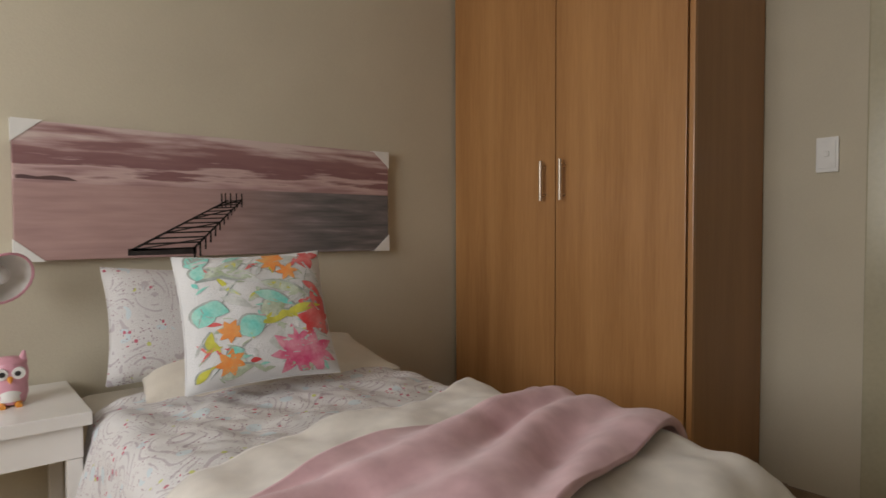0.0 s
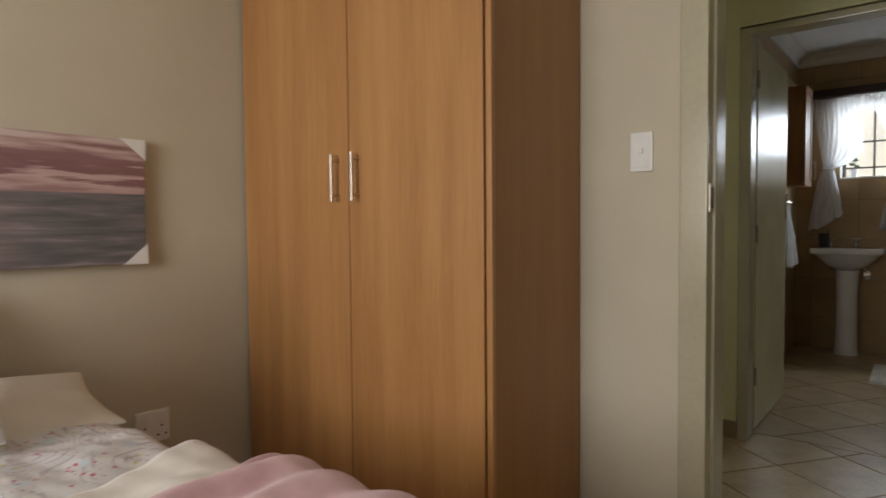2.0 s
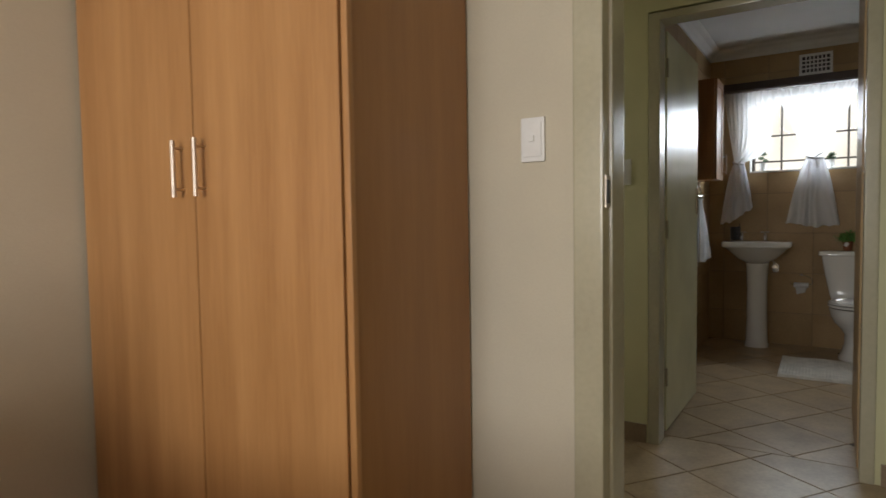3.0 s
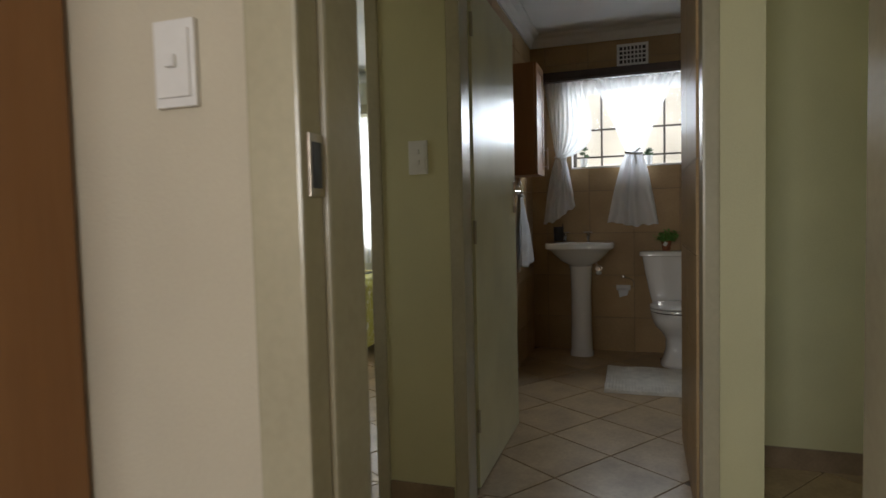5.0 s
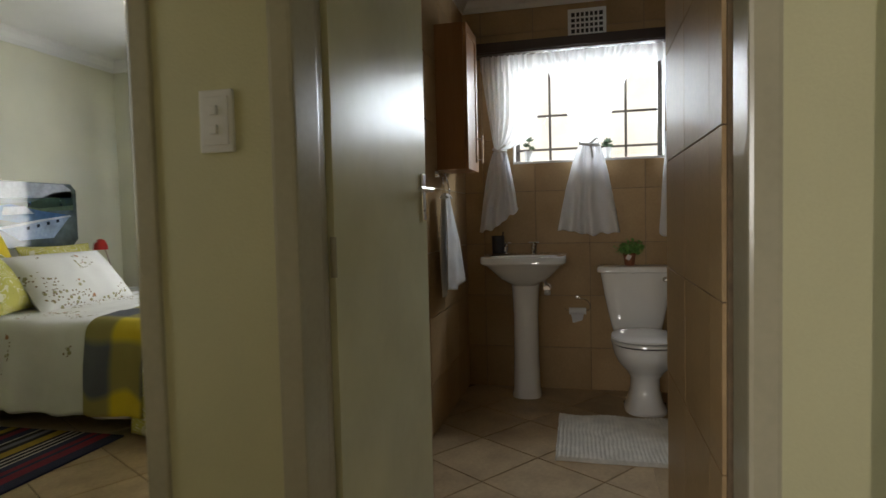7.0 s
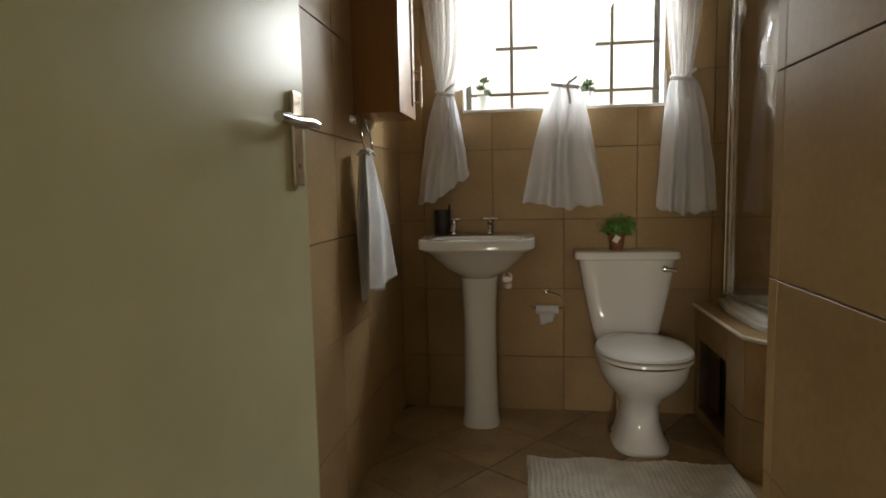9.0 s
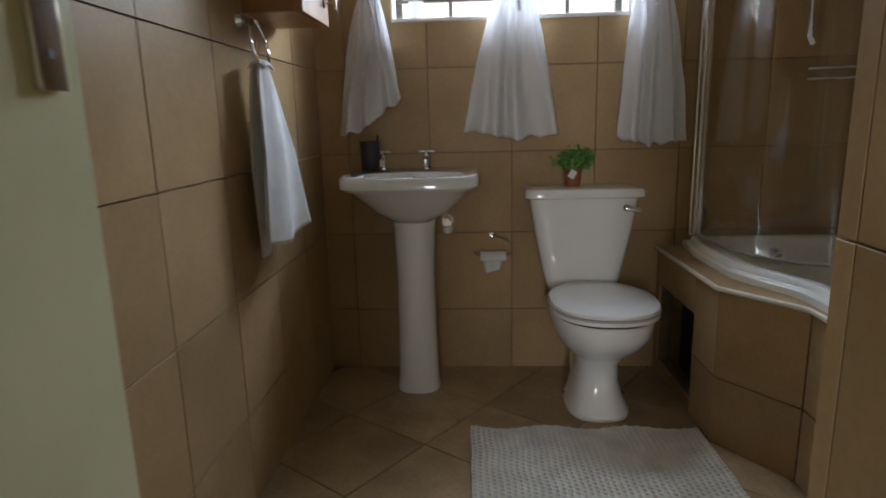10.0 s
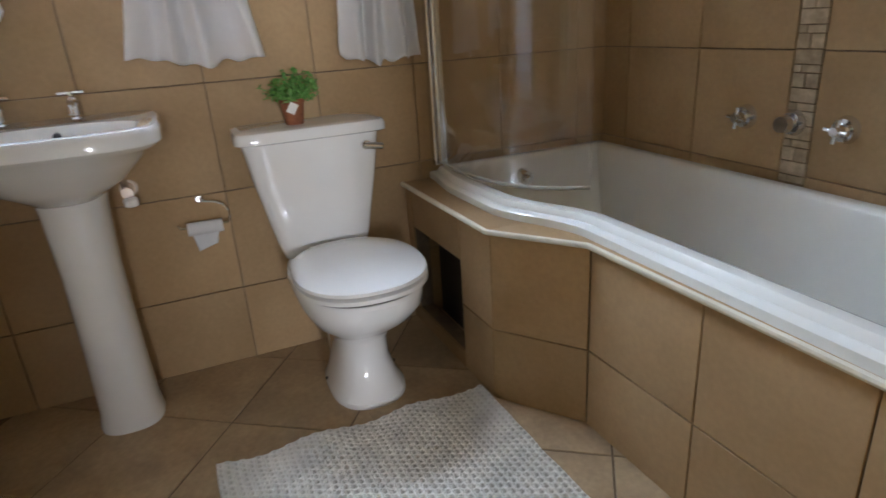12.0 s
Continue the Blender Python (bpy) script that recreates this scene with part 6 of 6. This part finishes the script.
def blue_curtain():
    c = thing("blue_curtain", (6.76, 3.0, 2.12), "bright blue pleated curtain drawn to one side", "curtain")
    def f(u, v):
        y = 3.33 - 0.64 * u * (1 - 0.08 * math.sin(math.pi * v))
        return (6.755 + (0.022 + 0.012 * v) * math.sin(2 * math.pi * 8 * u + 0.8 * noise.noise((u * 4, v * 1.5, 2))), y + 0.01 * noise.noise((u * 6, v * 3, 5)), 2.125 - 2.0 * v)
    part("cloth", sheet(bmesh.new(), f, 128, 30), BLUE, c, smooth=True, thick=0.004)
    n = thing("net_curtain", (6.80, 2.2, 2.1), "thin white net curtain across the window", "curtain")
    part("net", sheet(bmesh.new(), lambda u, v: (6.805 + 0.012 * math.sin(2 * math.pi * 22 * u), 3.2 - 1.9 * u, 2.115 - 1.45 * v), 260, 6), SHEER, n, smooth=True)
    r = thing("curtain_pelmet", (6.79, 2.25, 2.12), "cream painted pelmet board above the window", "pelmet")
    part("front_board", box(bmesh.new(), 6.70, 6.715, 1.1, 3.40, 2.13, 2.22, 0.003), FRAME, r)
    part("top_board", box(bmesh.new(), 6.716, 6.849, 1.1, 3.40, 2.20, 2.22, 0.002), FRAME, r)
    w = tagged(new("window_2"), "wide steel-framed bedroom window", "window", kind="structure")
    w.matrix_world = Matrix.Translation((6.92, 2.25, 0.83))
    for y in (1.352, 1.95, 2.55, 3.12):
        part("mullion", box(bmesh.new(), 6.90, 6.93, y, y + 0.028, 0.86, 2.07), BRONZE, w)
    for z in (0.832, 2.07):
        part("frame_rail", box(bmesh.new(), 6.90, 6.93, 1.352, 3.148, z, z + 0.028), BRONZE, w)
    part("window_sill", box(bmesh.new(), 6.84, 6.99, 1.35, 3.15, 0.815, 0.831, 0.002), PLASTIC, w)
    pn = part("pane", box(bmesh.new(), 6.913, 6.917, 1.38, 3.12, 0.86, 2.07), PANE, w)
    pn.visible_shadow = False


blue_curtain()


def ceiling_light():
    l = thing("ceiling_light", (5.70, 2.35, TOP), "round white glass ceiling light, switched on", "ceiling light")
    part("rim", lathe(bmesh.new(), [(0.15, 0.0), (0.165, -0.003), (0.168, -0.022), (0.15, -0.028), (0.12, -0.02)], (5.70, 2.35, TOP - 0.001), 40), PLASTIC, l, smooth=True)
    glow = bpy.data.materials.new("lit_opal_glass")
    glow.use_nodes = True
    b = glow.node_tree.nodes["Principled BSDF"]
    b.inputs["Base Color"].default_value = (0.9, 0.88, 0.8, 1)
    b.inputs["Emission Color"].default_value, b.inputs["Emission Strength"].default_value = (1.0, 0.93, 0.78, 1), 2.2
    part("diffuser", lathe(bmesh.new(), [(0.152, -0.026), (0.145, -0.05), (0.115, -0.075), (0.06, -0.09), (0.008, -0.094)], (5.70, 2.35, TOP - 0.001), 40), glow, l, smooth=True)


ceiling_light()


def striped_rug():
    r = thing("striped_rug", (4.6, 2.6, 0), "navy red and yellow striped rug beside the bed", "rug")
    cols = {"n": (0.02, 0.025, 0.07), "r": (0.22, 0.015, 0.04), "w": (0.60, 0.57, 0.50), "k": (0.015, 0.014, 0.018), "y": (0.45, 0.30, 0.03), "g": (0.20, 0.20, 0.24)}
    mats = {k: material("rug_wool_" + k, c, 0.95, scale=15, vary=0.12, grain=300, bump=0.5) for k, c in cols.items()}
    order = [("n", 6), ("r", 5), ("n", 2), ("r", 3), ("n", 4), ("w", 1), ("k", 2), ("w", 1), ("k", 2), ("w", 1), ("k", 2), ("y", 5), ("k", 3), ("g", 3), ("k", 3), ("w", 1), ("n", 5), ("r", 4), ("k", 3), ("y", 4), ("n", 6), ("w", 1), ("r", 6), ("k", 4), ("n", 6)]
    y, step = 2.10, 0.0125
    for c, k in order:
        bm = box(bmesh.new(), 4.16, 5.02, y, y + step * k - 0.0004, 0.0005, 0.011, 0.002)
        part("stripe", bm, mats[c], r)
        y += step * k


striped_rug()


# ---- tiles ----
def clip(poly, rect):
    """A polygon cut to a rectangle."""
    x0, x1, y0, y1 = rect
    for ax, v, keep in ((0, x0, 1), (0, x1, -1), (1, y0, 1), (1, y1, -1)):
        out = []
        for p, q in zip(poly, poly[1:] + poly[:1]):
            dp, dq = keep * (p[ax] - v), keep * (q[ax] - v)
            if dp >= 0:
                out.append(p)
            if (dp > 0) != (dq > 0) and dp != dq:
                s = dp / (dp - dq)
                out.append((p[0] + s * (q[0] - p[0]), p[1] + s * (q[1] - p[1])))
        poly = out
        if len(poly) < 3:
            return []
    return poly


def area(poly):
    return abs(sum(p[0] * q[1] - q[0] * p[1] for p, q in zip(poly, poly[1:] + poly[:1]))) / 2


def lay_floor(rect, anchor, single, pitch=0.366, turn=-35.6, gap=0.006):
    """Diagonal floor tiles inside rect; those in single are pieces, the rest one mesh."""
    ca, sa = math.cos(radians(turn)), math.sin(radians(turn))
    rest = bmesh.new()
    h = (pitch - gap) / 2
    whole = None
    cx0, cy0 = (rect[0] + rect[1]) / 2, (rect[2] + rect[3]) / 2
    span = int(max(rect[1] - rect[0], rect[3] - rect[2]) / pitch) + 16
    iu = round(((cx0 - anchor[0]) * ca + (cy0 - anchor[1]) * sa) / pitch)
    iv = round((-(cx0 - anchor[0]) * sa + (cy0 - anchor[1]) * ca) / pitch)
    for i in range(iu - span, iu + span):
        for j in range(iv - span, iv + span):
            u, v = (i + 0.5) * pitch, (j + 0.5) * pitch
            cx, cy = anchor[0] + u * ca - v * sa, anchor[1] + u * sa + v * ca
            if not (rect[0] - 0.3 < cx < rect[1] + 0.3 and rect[2] - 0.3 < cy < rect[3] + 0.3):
                continue
            sq = [(cx + a * ca - b * sa, cy + a * sa + b * ca) for a, b in ((-h, -h), (h, -h), (h, h), (-h, h))]
            poly = clip(sq, rect)
            if len(poly) < 3 or area(poly) < 0.002:
                continue
            if single[0] < cx < single[1] and single[2] < cy < single[3]:
                if area(poly) > 4 * h * h - 1e-4:
                    if whole is None:
                        whole = mesh("floor_tile", slab(bmesh.new(), [(-h, -h), (h, -h), (h, h), (-h, h)], lambda x, y, o: (x, y, o), 0.01), FLOOR_TILE)
                    ob = new("floor_tile", whole)
                    ob.matrix_world = pose(cx, cy, random.uniform(-0.0006, 0.0006), 0, 0, turn)
                    ob.parent = floor
                else:
                    m = Matrix.Translation((cx, cy, 0))
                    ob = new("floor_tile", mesh("floor_tile", slab(bmesh.new(), [(x - cx, y - cy) for x, y in poly], lambda x, y, o: (x, y, o), 0.01), FLOOR_TILE))
                    ob.matrix_world, ob.parent = m, floor
            else:
                slab(rest, poly, lambda x, y, o: (x, y, o), 0.01)
    if rest.verts:
        tagged(part("floor_tiles", rest, FLOOR_TILE, floor), "beige glazed floor tiles", kind="stuff")
    else:
        rest.free()


lay_floor((3.575, 6.302, -0.60, 0.462), (5.929, -0.218), (3.5, 6.4, -1.4, 0.6))
lay_floor((4.42, 6.302, -1.2, -0.60), (5.929, -0.218), (3.5, 6.4, -1.6, 0.6))
lay_floor((2.0, 3.569, -3.2, 1.655), (3.462, -0.178), (2.1, 3.6, -0.9, 0.9))
lay_floor((3.569, 4.15, -3.2, -0.78), (3.462, -0.178), (3.5, 4.2, -1.6, -0.7))
lay_floor((3.575, 6.85, 0.54, 3.68), (4.11, 1.52), (3.5, 5.2, 0.5, 2.6), turn=-30)
lay_floor((-1.9, 1.999, -2.0, 1.655), (3.462, -0.178), (0, 0, 0, 0))


def tile_wall(wall, axis, at, out, a_range, b_range, a0, b0, pitch=0.34, gap=0.004, holes=(), depth=0.009):
    """Square wall tiles on the plane axis = at, facing out; joints pass through a0 and b0."""
    whole = None
    h = (pitch - gap) / 2
    def put(a, b, o):
        return (at + out * o, a, b) if axis == "x" else (a, at + out * o, b)
    for i in range(math.floor((a_range[0] - a0) / pitch), math.ceil((a_range[1] - a0) / pitch)):
        for j in range(math.floor((b_range[0] - b0) / pitch), math.ceil((b_range[1] - b0) / pitch)):
            ca, cb = a0 + (i + 0.5) * pitch, b0 + (j + 0.5) * pitch
            pieces = [(ca - h, ca + h, cb - h, cb + h)]
            for hole in holes:
                cut = []
                for r in pieces:
                    if hole[0] >= r[1] or hole[1] <= r[0] or hole[2] >= r[3] or hole[3] <= r[2]:
                        cut.append(r)
                        continue
                    if r[0] < hole[0]:
                        cut.append((r[0], hole[0], r[2], r[3]))
                    if r[1] > hole[1]:
                        cut.append((hole[1], r[1], r[2], r[3]))
                    la, lb = max(r[0], hole[0]), min(r[1], hole[1])
                    if r[2] < hole[2]:
                        cut.append((la, lb, r[2], hole[2]))
                    if r[3] > hole[3]:
                        cut.append((la, lb, hole[3], r[3]))
                pieces = cut
            for r in pieces:
                x0, x1, z0, z1 = max(r[0], a_range[0]), min(r[1], a_range[1]), max(r[2], b_range[0]), min(r[3], b_range[1])
                if x1 - x0 < 0.008 or z1 - z0 < 0.008:
                    continue
                mx, mz = (x0 + x1) / 2, (z0 + z1) / 2
                full = abs(x1 - x0 - 2 * h) < 1e-4 and abs(z1 - z0 - 2 * h) < 1e-4
                if full and whole is not None:
                    data = whole
                else:
                    q = [(x0 - mx, z0 - mz), (x1 - mx, z0 - mz), (x1 - mx, z1 - mz), (x0 - mx, z1 - mz)]
                    data = mesh("wall_tile", slab(bmesh.new(), q, (lambda a, b, o: (out * o, a, b)) if axis == "x" else (lambda a, b, o: (a, out * o, b)), depth, 0.0006), WALL_TILE)
                    if full:
                        whole = data
                ob = new("wall_tile", data)
                ob.matrix_world = Matrix.Translation(put(mx, mz, random.uniform(-0.0005, 0.0005)))
                ob.parent = wall


tile_wall(wall_back, "x", 6.30, -1, (-1.83, 0.46), (0.0, 2.46), 0.0, 0.27, holes=[(-0.80, 0.14, 1.48, 2.14), (-0.456, -0.222, 2.25, 2.42)])
tile_wall(wall_left, "y", 0.46, -1, (3.58, 6.30), (0.0, 2.46), 5.30, 0.27)
tile_wall(wall_bath_right, "y", -0.582, 1, (3.585, 4.424), (0.0, 2.5), 4.05, 0.27, gap=0.003)
tile_wall(wall_bath_right, "x", 4.424, 1, (-1.83, -0.592), (0.0, 2.5), -0.94, 0.27)
tile_wall(wall_bath_south, "y", -1.83, 1, (4.43, 5.395), (0.0, 2.46), 5.395, 0.27)
tile_wall(wall_bath_south, "y", -1.83, 1, (5.480, 6.30), (0.0, 2.46), 5.480, 0.27)


def listello():
    """The upright strip of small mosaic tiles over the bath."""
    pale = material("mosaic_cream", (0.50, 0.40, 0.27), 0.2, scale=30, vary=0.15, grain=90, per_piece=0.14)
    rnd = random.Random(7)
    z, i = 0.585, 0
    while z < 2.44:
        h = 0.04 if i % 3 else 0.022
        cuts = [5.3962, 5.4788] if i % 3 == 1 else ([5.3962, 5.4375, 5.4788] if i % 3 == 2 else [5.3962, 5.452, 5.4788])
        for a, b in zip(cuts, cuts[1:]):
            w, hh = (b - a) / 2 - 0.0012, h / 2 - 0.0012
            ob = new("mosaic_tile", mesh("mosaic_tile", slab(bmesh.new(), [(-w, -hh), (w, -hh), (w, hh), (-w, hh)], lambda x, y, o: (x, o, y), 0.008, 0.001), pale))
            ob.matrix_world = Matrix.Translation(((a + b) / 2, -1.8295, z + h / 2))
            ob.parent = wall_bath_south
        z += h
        i += 1


listello()
